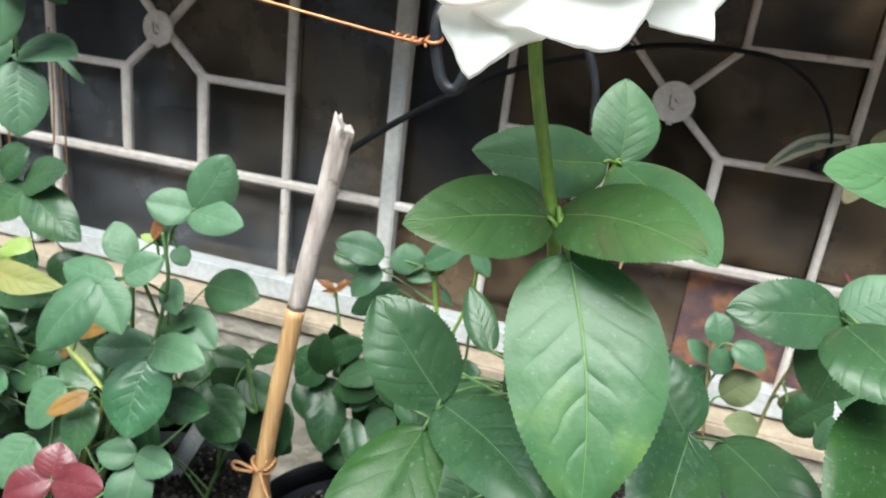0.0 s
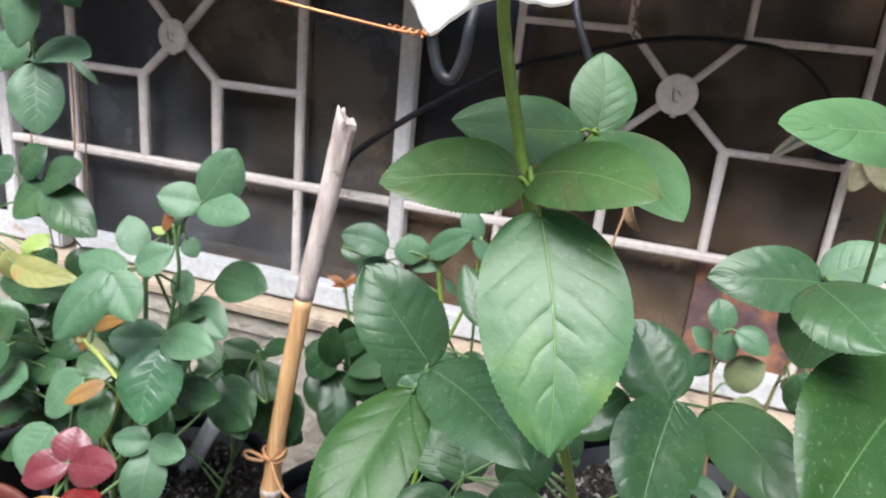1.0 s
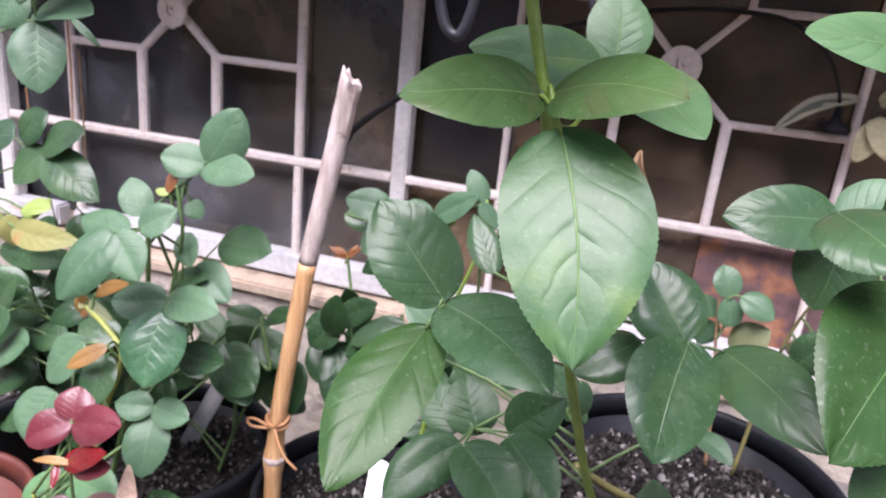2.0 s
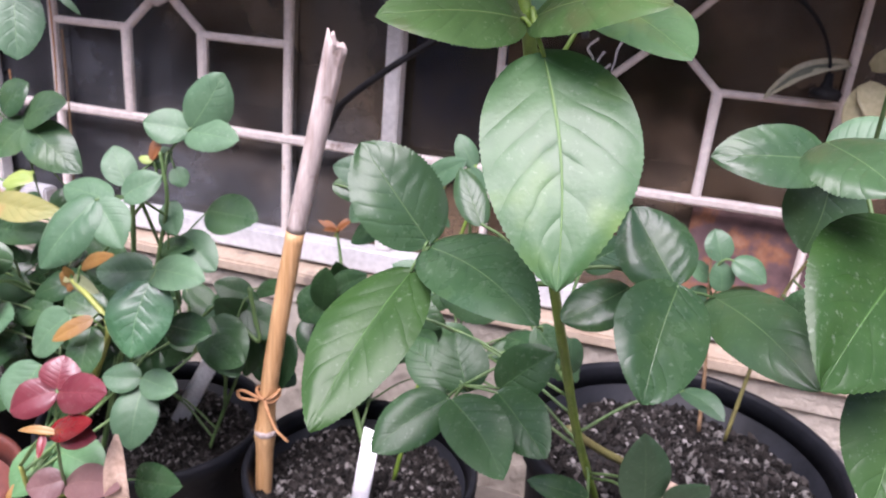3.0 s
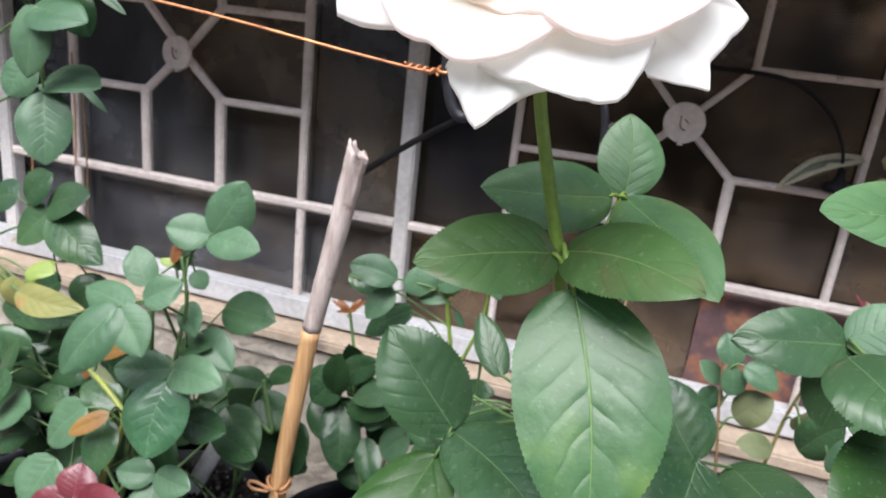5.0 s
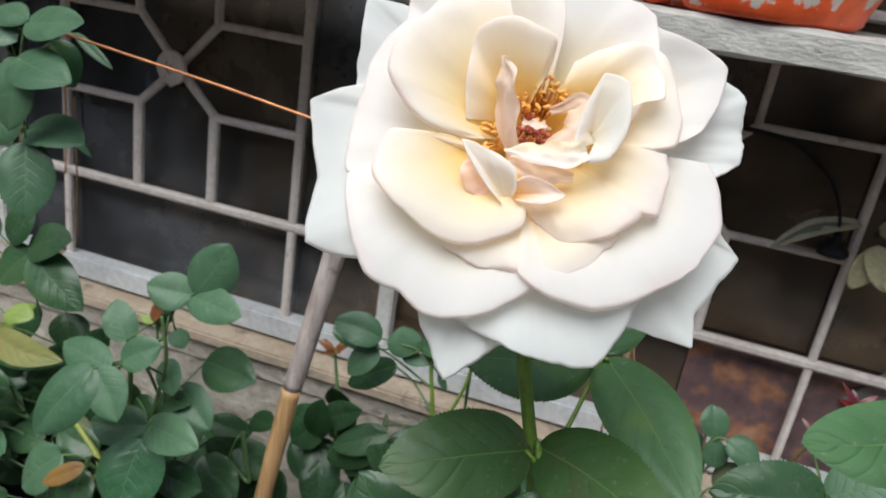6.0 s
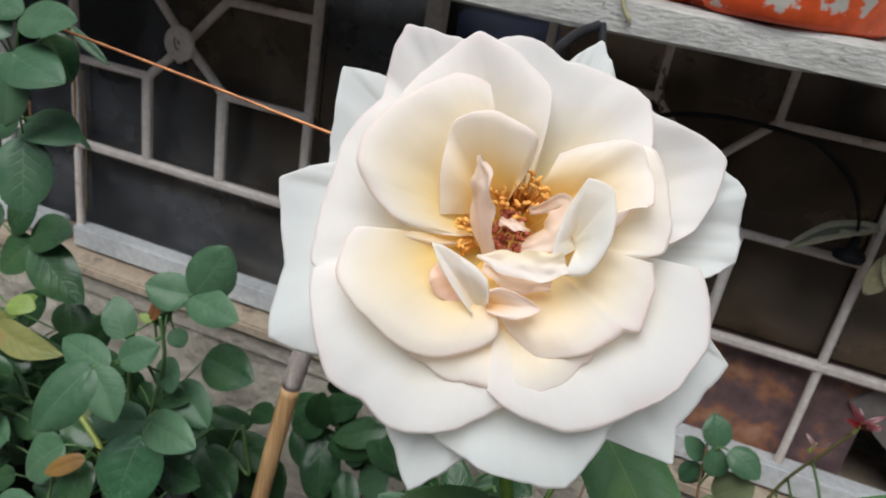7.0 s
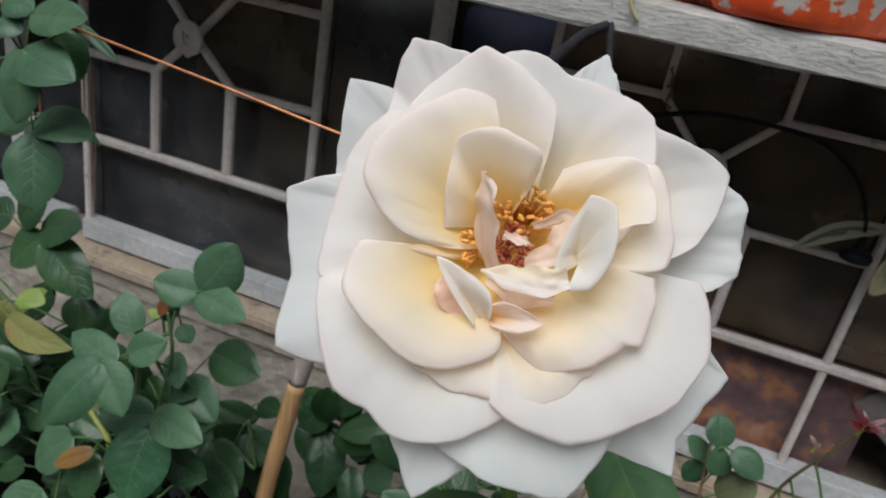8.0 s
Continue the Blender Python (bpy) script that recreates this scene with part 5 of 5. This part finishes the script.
    ribbon(flower, [(-0.3, 0.6, -0.1), (0.05, 0.45, 0.12), (0.3, 0.35, 0.1)], [0.2, 0.22, 0.03], [20, 30, 10], H, 8)
    ribbon(flower, [(-0.65, -0.3, 0.1), (0.0, -0.6, 0.25), (0.7, -0.75, 0.15)], [0.3, 0.6, 0.25], [-10, 0, 10], H, 9)
    # stamens and the crimson heart
    rng = random.Random(5)
    for k in range(84):
        a, r = rng.uniform(0, 2 * math.pi), math.sqrt(rng.random())
        cx, cy, rx, ry = (0.1, 1.15, 0.62, 0.5) if k % 4 else (-1.0, 0.35, 0.22, 0.42)
        h = rng.uniform(-0.55, -0.05)
        foot, top = bloom_point(cx * 0.4, 0.45 + (cy - 0.45) * 0.4, -1.2), bloom_point(cx + rx * r * math.cos(a), cy + ry * r * math.sin(a), h)
        bm = tube(bmesh.new(), [foot, foot.lerp(top, 0.6) + BLOOM_Z * 0.001, top], 0.0003, 0.0002, 5, 3)
        m = bmesh.ops.create_icosphere(bm, subdivisions=1, radius=0.00062)
        turn = Euler((rng.uniform(0, 6), rng.uniform(0, 6), rng.uniform(0, 6))).to_matrix().to_4x4()
        bmesh.ops.transform(bm, matrix=Matrix.Translation(top) @ turn @ Matrix.Diagonal((0.8, 1.0, 2.0, 1.0)), verts=m["verts"])
        part("stamen", bm, STAMEN, flower)
    bm = bmesh.new()
    for k in range(90):
        a, r = rng.uniform(0, 2 * math.pi), 0.5 * math.sqrt(rng.random())
        m = bmesh.ops.create_icosphere(bm, subdivisions=1, radius=0.0007)
        bmesh.ops.transform(bm, matrix=Matrix.Translation(bloom_point(-0.1 + 0.8 * r * math.cos(a), 0.38 + r * math.sin(a), -0.4 + rng.uniform(-0.15, 0.1))), verts=m["verts"])
    part("pistil", bm, STIGMA, flower, "dark crimson pistil cluster")


bloom()


# ---- cane, shelf and small things ----
def cane():
    """A bamboo cane: tan below with a swollen node, weathered grey above, split at its broken end."""
    root = thing("bamboo_cane", (-0.068, 0.832, 0.166), "split tan bamboo cane, weathered grey at the top", "garden cane")
    rng = random.Random(3)
    spans = (("lower_cane", [(-0.070, 0.832, 0.12), (-0.0685, 0.832, 0.175), (-0.0655, 0.832, 0.25), (-0.056, 0.833, 0.325), (-0.0448, 0.835, 0.400)], CANE_TAN, "smooth tan bamboo"),
             ("upper_cane", [(-0.0448, 0.835, 0.400), (-0.036, 0.838, 0.45), (-0.0285, 0.841, 0.494), (-0.0205, 0.843, 0.540)], CANE_GREY, "grey weathered splintered end"))
    for name, points, mat, lab in spans:
        bm = bmesh.new()
        line, sides, rings = smooth_path(points, 10), 18, []
        side = Vector((1, 0, 0.15)).normalized()
        for i, p in enumerate(line):
            f = i / (len(line) - 1)
            d = (line[min(i + 1, len(line) - 1)] - line[max(i - 1, 0)]).normalized()
            side = (side - d * side.dot(d)).normalized()
            other = d.cross(side)
            if mat is CANE_TAN:
                r = 0.0072 * (1 + 0.30 * math.exp(-((p.z - 0.222) / 0.010) ** 2) + 0.02 * noise.noise(p * 80))
            else:
                r = 0.0072 * (1.0 + 0.05 * noise.noise(p * 120)) * (1 + 0.12 * f)
            ring = []
            for k in range(sides):
                ang = 2 * math.pi * k / sides
                slit = max(0.0, 1 - abs(((ang - radians(-60) + math.pi) % (2 * math.pi)) - math.pi) / 0.30)
                deep = 1 - 0.55 * slit * max(0.0, (f - 0.55) / 0.45) if mat is CANE_GREY else 1 - 0.05 * (noise.noise(Vector((k * 0.9, 0, 1.0 + f * 0.6))) > 0.15)
                q = p + r * deep * (math.cos(ang) * side + math.sin(ang) * other)
                if mat is CANE_GREY and i == len(line) - 1:
                    q += d * (rng.uniform(-0.004, 0.0015) - 0.005 * math.cos(ang))
                ring.append(bm.verts.new(q))
            rings.append(ring)
        if mat is CANE_GREY:          # the hollow of the broken end
            rings.append([bm.verts.new(line[-1] + (v.co - line[-1]) * 0.6 - d * 0.001) for v in rings[-1]])
            rings.append([bm.verts.new(line[-1] + (v.co - line[-1]) * 0.7 - d * 0.012) for v in rings[-1]])
        for r0, r1 in zip(rings, rings[1:]):
            for k in range(sides):
                bm.faces.new((r0[k], r0[(k + 1) % sides], r1[(k + 1) % sides], r1[k]))
        bm.faces.new(rings[0][::-1])
        bm.faces.new(rings[-1])
        body = part(name, bm, mat, root, lab)
        if mat is CANE_TAN:
            bm = lathe(bmesh.new(), [(0.0088, -0.003), (0.0096, -0.0012), (0.0096, 0.0012), (0.0088, 0.003)], (-0.0667, 0.832, 0.2235), 24)
            part("node_ring", bm, CANE_GREY, body, "pale ring at the node")
    k = Vector((-0.0648, 0.832, 0.258))
    bm = bmesh.new()
    for turn in range(2):
        tube(bm, [k + Vector((0.0090 * math.cos(a), 0.0090 * math.sin(a), 0.0022 * math.sin(2 * a + turn) + 0.003 * turn)) for a in (i * 0.5236 for i in range(13))], 0.0014, sides=6, n=3)
    tube(bm, [k + Vector((-0.002, -0.009, 0)), k + Vector((-0.014, -0.012, 0.006)), k + Vector((-0.021, -0.011, 0.003)), k + Vector((-0.018, -0.011, -0.002)), k + Vector((-0.004, -0.010, -0.001))], 0.0013, sides=6, n=4)
    tube(bm, [k + Vector((0.002, -0.009, 0)), k + Vector((0.008, -0.013, -0.008)), k + Vector((0.016, -0.015, -0.020)), k + Vector((0.026, -0.014, -0.029))], 0.0014, 0.001, 6, 4)
    tube(bm, [k + Vector((0.001, -0.009, 0.001)), k + Vector((0.006, -0.012, 0.006)), k + Vector((0.009, -0.011, 0.014))], 0.0011, 0.0008, 6, 4)
    part("twine", bm, RAFFIA, root, "orange twine knotted round the cane")


cane()


def shelf():
    root = thing("shelf_plank", (0.4, 1.03, 0.69), "thick weathered grey plank shelf before the window", "shelf")
    bm = bmesh.new()
    x0, x1, y0, y1, z0, z1 = -1.05, 1.2, 0.958, 1.128, 0.6795, 0.7042
    n = 90
    rings = []
    for i in range(n + 1):
        x = x0 + (x1 - x0) * i / n
        w = lambda k: 0.0018 * noise.noise(Vector((x * 22, k, 0))) + 0.001 * noise.noise(Vector((x * 90, k, 4)))
        rings.append([bm.verts.new(p) for p in ((x, y0 + w(1), z0 + 0.002 + w(2)), (x, y0 + 0.002 + w(3), z0 + w(4)), (x, y1, z0 + 0.012), (x, y1, z1 + 0.011), (x, y0 + 0.004 + w(5), z1 + w(6)), (x, y0 + w(7), z1 - 0.003 + w(8)))])
    for a, b in zip(rings, rings[1:]):
        for k in range(6):
            bm.faces.new((a[k], b[k], b[(k + 1) % 6], a[(k + 1) % 6]))
    bm.faces.new(rings[0])
    bm.faces.new(rings[-1][::-1])
    part("board", bm, PLANK, root, smooth=False)
    for x in (-1.0, 1.12):
        part("bracket", box(bmesh.new(), (x - 0.012, 0.975, 0.655), (x + 0.012, 1.137, 0.679), 0.002), STEM_BROWN, root)
        part("bracket", box(bmesh.new(), (x - 0.012, 1.115, 0.279), (x + 0.012, 1.137, 0.655), 0.002), STEM_BROWN, root)
    # orange bowl on the shelf
    bowl = thing("planter_bowl", (0.203, 1.016, 0.708), "orange plastic planter with flaking white scale, on the shelf", "planter")
    bm = bmesh.new()
    sides, rings = 72, []
    prof = [(0.052, 0.0), (0.060, 0.0), (0.064, 0.004), (0.0655, 0.012), (0.070, 0.026), (0.082, 0.06), (0.094, 0.10), (0.10, 0.128), (0.104, 0.13), (0.104, 0.14), (0.097, 0.14), (0.09, 0.10), (0.06, 0.02), (0.03, 0.016)]
    for r, z in prof:
        ring = []
        for k in range(sides):
            a = 2 * math.pi * k / sides
            notch = 0.014 * max(0.0, 1 - (abs(((a - radians(222) + math.pi) % (2 * math.pi)) - math.pi) / 0.24) ** 2) if z < 0.013 else 0.0
            ring.append(bm.verts.new((0.203 + r * 1.24 * math.cos(a), 1.016 + r * math.sin(a), 0.7085 + z + notch + 0.06 * r * math.sin(a))))
        rings.append(ring)
    for a, b in zip(rings, rings[1:]):
        for k in range(sides):
            bm.faces.new((a[k], a[(k + 1) % sides], b[(k + 1) % sides], b[k]))
    bm.faces.new(rings[0][::-1])
    bm.faces.new(rings[-1])
    part("bowl_body", bm, POT_ORANGE, bowl)
    loop = thing("wire_loop", (0.11, 0.957, 0.70), "pale bent wire hanging over the plank", "wire")
    part("wire_bend", tube(bmesh.new(), [(0.118, 1.02, 0.742), (0.112, 0.985, 0.735), (0.108, 0.957, 0.718), (0.109, 0.954, 0.700), (0.116, 0.955, 0.690)], 0.0016, sides=8), CREAM_LEAF, loop)


shelf()


def hook_and_wire():
    root = thing("hanging_hook", (0.056, 0.82, 0.575), "black rubber-coated hook hanging from the shelf", "hook")
    hook = [(0.0963, 0.955, 0.683), (0.0830, 0.93, 0.672), (0.070, 0.85, 0.640), (0.0685, 0.822, 0.612), (0.066, 0.82, 0.590), (0.0600, 0.82, 0.5755), (0.0515, 0.82, 0.578), (0.0455, 0.82, 0.594), (0.0435, 0.82, 0.612), (0.0455, 0.822, 0.622)]
    part("hook_bend", tube(bmesh.new(), hook, 0.0036, sides=12, n=10), BLACK_RUBBER, root)
    wire = thing("copper_wire", (0.043, 0.815, 0.6), "thin copper wire tied from the hook to the rose", "wire")
    bm = tube(bmesh.new(), [(-0.285, 0.79, 0.633), (-0.24, 0.792, 0.631), (-0.187, 0.79, 0.627), (-0.09, 0.792, 0.6165), (-0.02, 0.797, 0.607), (0.022, 0.808, 0.601), (0.038, 0.814, 0.5995)], 0.0009, sides=8, n=8)
    part("strand", bm, COPPER, wire)
    twist = []
    for i in range(33):
        a, f = i * 0.9, i / 32
        twist.append((0.020 + 0.020 * f, 0.8095 + 0.006 * f + 0.0018 * math.sin(a), 0.6015 - 0.002 * f + 0.0018 * math.cos(a)))
    bm = tube(bmesh.new(), twist, 0.0009, sides=6, n=2)
    tube(bm, [(0.0435 + 0.0047 * math.cos(a), 0.8195 + 0.0047 * math.sin(a), 0.602 + 0.002 * math.sin(a)) for a in (i * 0.55 for i in range(13))], 0.0010, sides=6, n=3)
    part("twisted_end", bm, COPPER, wire)
    cable = thing("black_cable", (0.0, 1.11, 0.56), "black cable slung before the window", "cable")
    part("cable_run", tube(bmesh.new(), [(-0.166, 1.137, 0.420), (-0.150, 1.12, 0.441), (-0.123, 1.10, 0.468), (-0.049, 1.09, 0.522), (0.030, 1.10, 0.569), (0.112, 1.11, 0.5975), (0.186, 1.135, 0.6155), (0.267, 1.135, 0.6165), (0.301, 1.135, 0.6045), (0.3255, 1.135, 0.584), (0.340, 1.135, 0.558), (0.3445, 1.135, 0.538)], 0.0044, 0.0013, sides=8, n=8), CABLE_BLACK, cable)
    plug = lathe(bmesh.new(), [(0.005, 0.0), (0.013, 0.001), (0.0145, 0.005), (0.013, 0.009), (0.006, 0.011), (0.004, 0.016), (0.0035, 0.024)], (0.3445, 1.135, 0.517), 24)
    part("plug", plug, CABLE_BLACK, cable, "round black rubber plug")
    strap = thing("black_cable", (0.12, 0.92, 0.62), "black strap hanging from the shelf", "cable")
    part("cable_run", tube(bmesh.new(), [(0.099, 0.957, 0.684), (0.110, 0.92, 0.655), (0.12, 0.90, 0.621), (0.135, 0.90, 0.587), (0.139, 0.905, 0.555)], 0.0026, sides=8, n=8), BLACK_RUBBER, strap)


hook_and_wire()


def plain_leaf(parent, base, tip, width, mat, face, curl=0.3, name="blade"):
    b, t, n = Vector(base), Vector(tip), Vector(face)
    axis = (t - b).normalized()
    n = (n - axis * n.dot(axis)).normalized()
    side, length = axis.cross(n), (t - b).length
    bm = bmesh.new()
    grid = []
    for i in range(17):
        v = i / 16
        w = max(0.02, math.sin(math.pi * min(1, v * 0.9 + 0.08)) ** 0.7) * width / 2
        c = b + (t - b) * v + n * (curl * length * math.sin(math.pi * v)) * 0.5
        grid.append([bm.verts.new(c + side * (w * u) + n * (curl * w * u * u) + n * 0.0015 * noise.noise(c * 90 + Vector((u, 0, 0)))) for u in (-1, -0.6, -0.2, 0.2, 0.6, 1)])
    for i in range(16):
        for j in range(5):
            bm.faces.new((grid[i][j], grid[i][j + 1], grid[i + 1][j + 1], grid[i + 1][j]))
    ob = part(name, bm, mat, parent)
    shell = ob.modifiers.new("thickness", "SOLIDIFY")
    shell.thickness = 0.0005
    return ob


def small_things():
    for at, lo, hi, tilt in (((-0.208, 0.892, 0.172), (-0.0085, -0.0008, 0), (0.0085, 0.0008, 0.108), (0, 27, 0)), ((0.012, 0.842, 0.172), (-0.008, -0.0008, 0), (0.008, 0.0008, 0.095), (-6, 4, -10))):
        tag = thing("plant_label", at, "blank white plastic plant label stuck in the soil", "plant label")
        bm = box(bmesh.new(), lo, hi, 0.0006)
        bmesh.ops.transform(bm, matrix=Matrix.Translation(at[:2] + (at[2] - 0.03,)) @ pose(0, 0, 0, *tilt), verts=bm.verts)
        part("tag", bm, LABEL_WHITE, tag)
    dead = thing("dead_leaf", (-0.09, 0.72, 0.2), "curled brown dead leaf on a shoot", "leaf")
    plain_leaf(dead, (-0.092, 0.70, 0.225), (-0.096, 0.70, 0.293), 0.016, DEAD_LEAF, (0.3, -0.9, 0.1), 0.25)
    dead = thing("dead_leaf", (0.236, 0.80, 0.262), "crumpled pale dead leaf on the soil", "leaf")
    plain_leaf(dead, (0.225, 0.80, 0.264), (0.262, 0.80, 0.282), 0.026, DEAD_LEAF, (0.1, -0.6, 0.8), 0.5)
    plain_leaf(dead, (0.25, 0.79, 0.262), (0.225, 0.785, 0.285), 0.02, DEAD_LEAF, (0.1, -0.8, 0.5), 0.6)
    twig = thing("dry_twig", (0.21, 0.83, 0.275), "old yellow rose twig across the soil", "twig")
    part("twig_stem", tube(bmesh.new(), [(0.175, 0.80, 0.312), (0.20, 0.81, 0.295), (0.235, 0.825, 0.275), (0.25, 0.83, 0.262)], 0.003, 0.0025, 8), STEM_TAN, twig)
    strip = thing("wood_strip", (0.42, 1.02, 0.2), "thin bamboo strip lying behind the large pot", "strip")
    part("slat", tube(bmesh.new(), [(0.30, 1.06, 0.185), (0.42, 1.03, 0.186), (0.60, 0.99, 0.186)], 0.007, sides=8), CANE_TAN, strip)
    part("support", box(bmesh.new(), (0.28, 0.985, 0.0), (0.62, 1.10, 0.178), 0.004), CEMENT, strip, "grey cement block")
    house = thing("house_plant", (0.37, 1.135, 0.50), "cream-edged strap leaves caught in the grille", "plant")
    plain_leaf(house, (0.360, 1.142, 0.548), (0.296, 1.135, 0.514), 0.011, GREY_LEAF, (-0.2, -0.7, 0.7), 0.35)
    plain_leaf(house, (0.362, 1.1445, 0.551), (0.293, 1.1375, 0.512), 0.018, GREYISH_CREAM, (-0.2, -0.7, 0.7), 0.35)
    for base, tip, w in (((0.372, 1.128, 0.535), (0.395, 1.12, 0.50), 0.03), ((0.372, 1.128, 0.53), (0.365, 1.12, 0.495), 0.022), ((0.375, 1.13, 0.55), (0.40, 1.12, 0.565), 0.02), ((0.385, 1.125, 0.515), (0.42, 1.12, 0.505), 0.03)):
        plain_leaf(house, base, tip, w, CREAM_LEAF, (0.1, -0.9, 0.3), 0.3)
    bits = thing("white_clip", (0.145, 0.95, 0.50), "torn white plastic clip on the grille", "clip")
    part("clip_body", box(bmesh.new(), (0.113, 1.1470, 0.445), (0.145, 1.1490, 0.4545), 0.0008), LABEL_WHITE, bits)


small_things()


def buds():
    """Red unfolding shoots: a star of narrow young leaves on a twig's end."""
    rng = random.Random(9)
    for plant, at, size, kinds, count in ((shoot, (0.339, 0.93, 0.463), 0.019, ("deepred", "red"), 7), (back_bush, (-0.075, 0.975, 0.356), 0.022, ("russet", "russet", "orange"), 6), (shoot, (0.322, 0.94, 0.432), 0.014, ("plum", "plum"), 3),
                                          (leafy_bush, (-0.172, 0.682, 0.226), 0.02, ("deepred", "orange"), 4), (back_bush, (0.047, 0.88, 0.432), 0.014, ("lime", "light"), 5), (leafy_bush, (-0.105, 0.862, 0.30), 0.012, ("lime",), 3)):
        bm = bmesh.new()
        tube(bm, [Vector(at) - Vector((0.002, 0, 0.006)), Vector(at), Vector(at) + Vector((0.001, 0, 0.003))], 0.0014, 0.0008, 7, 4)
        bud = part("bud", bm, STEM_YELLOW, plant.root, "unfolding coloured young shoot")
        for k in range(count):
            a = 2 * math.pi * k / count + rng.uniform(-0.3, 0.3)
            tip = Vector(at) + Vector((math.cos(a) * 0.8, math.sin(a) * 0.5 - 0.2, rng.uniform(0.2, 0.9))).normalized() * size * rng.uniform(0.7, 1.1)
            leaflet(bud, at, tip, size * 0.22, rng.choice(kinds), seed=90 + k, rows=16, teeth=False, fold=0.5, bow=0.1)


buds()


def strings():
    for x, y, z0, z1 in ((-0.563, 1.143, 0.395, 0.545), (-0.640, 1.143, 0.36, 0.44), (-0.545, 1.141, 0.30, 0.50)):
        line = thing("hanging_string", (x, y, z0), "thin rusty string hanging on the window bars", "string")
        part("strand", tube(bmesh.new(), [(x, y, z1), (x + 0.002, y - 0.001, (z0 + z1) / 2), (x - 0.002, y, z0)], 0.0013, sides=6), RAFFIA if x != -0.545 else STEM_BROWN, line)
    crate = thing("storage_box", (-0.03, 1.245, 0.405), "dark navy plastic box behind the window pane", "box")
    part("box_body", box(bmesh.new(), (-0.083, 1.19, 0.405), (0.024, 1.30, 0.66), 0.004), NAVY, crate)


strings()


def snags():
    """Rusty wire and torn white ties caught on the bars, and a shrivelled brown leaf."""
    wire = thing("rusty_wire", (0.145, 1.142, 0.61), "twisted rusty wire wound on the window bars", "wire")
    pts = [(0.148 + 0.008 * noise.noise(Vector((i * 0.55, 2, 0))) - 0.0004 * i, 1.144 + 0.003 * math.cos(i * 1.3), 0.604 + 0.0026 * i + 0.006 * noise.noise(Vector((i * 0.7, 7, 0)))) for i in range(18)]
    part("wire_twist", tube(bmesh.new(), pts, 0.0012, sides=6, n=4), STEM_BROWN, wire)
    tie = thing("torn_tie", (0.135, 1.138, 0.50), "torn white plastic tie on the window bars", "tie")
    rng = random.Random(21)
    for k in range(4):
        x, z = 0.128 + 0.008 * k, 0.552 - 0.012 * (k % 3)
        bend = [(x, 1.142, z), (x - 0.006 + rng.uniform(-0.004, 0.004), 1.137, z - 0.010), (x - 0.010 + rng.uniform(0, 0.012), 1.136, z - 0.020), (x - 0.006, 1.138, z - 0.030)]
        part("strip", tube(bmesh.new(), bend, 0.0014, 0.0007, 5, 5), LABEL_WHITE if k % 2 else RAIL_PAINT, tie)
    brown = thing("dead_leaf", (0.183, 0.80, 0.50), "shrivelled brown leaf hanging from the stem", "leaf")
    plain_leaf(brown, (0.1790, 0.80, 0.5234), (0.1865, 0.797, 0.5046), 0.007, STEM_BROWN, (-0.5, -0.8, 0.2), 0.5)
    part("leaf_stalk", tube(bmesh.new(), [(0.1655, 0.690, 0.452), (0.174, 0.75, 0.50), (0.1790, 0.80, 0.5234)], 0.0007, sides=6), STEM_BROWN, brown)


snags()
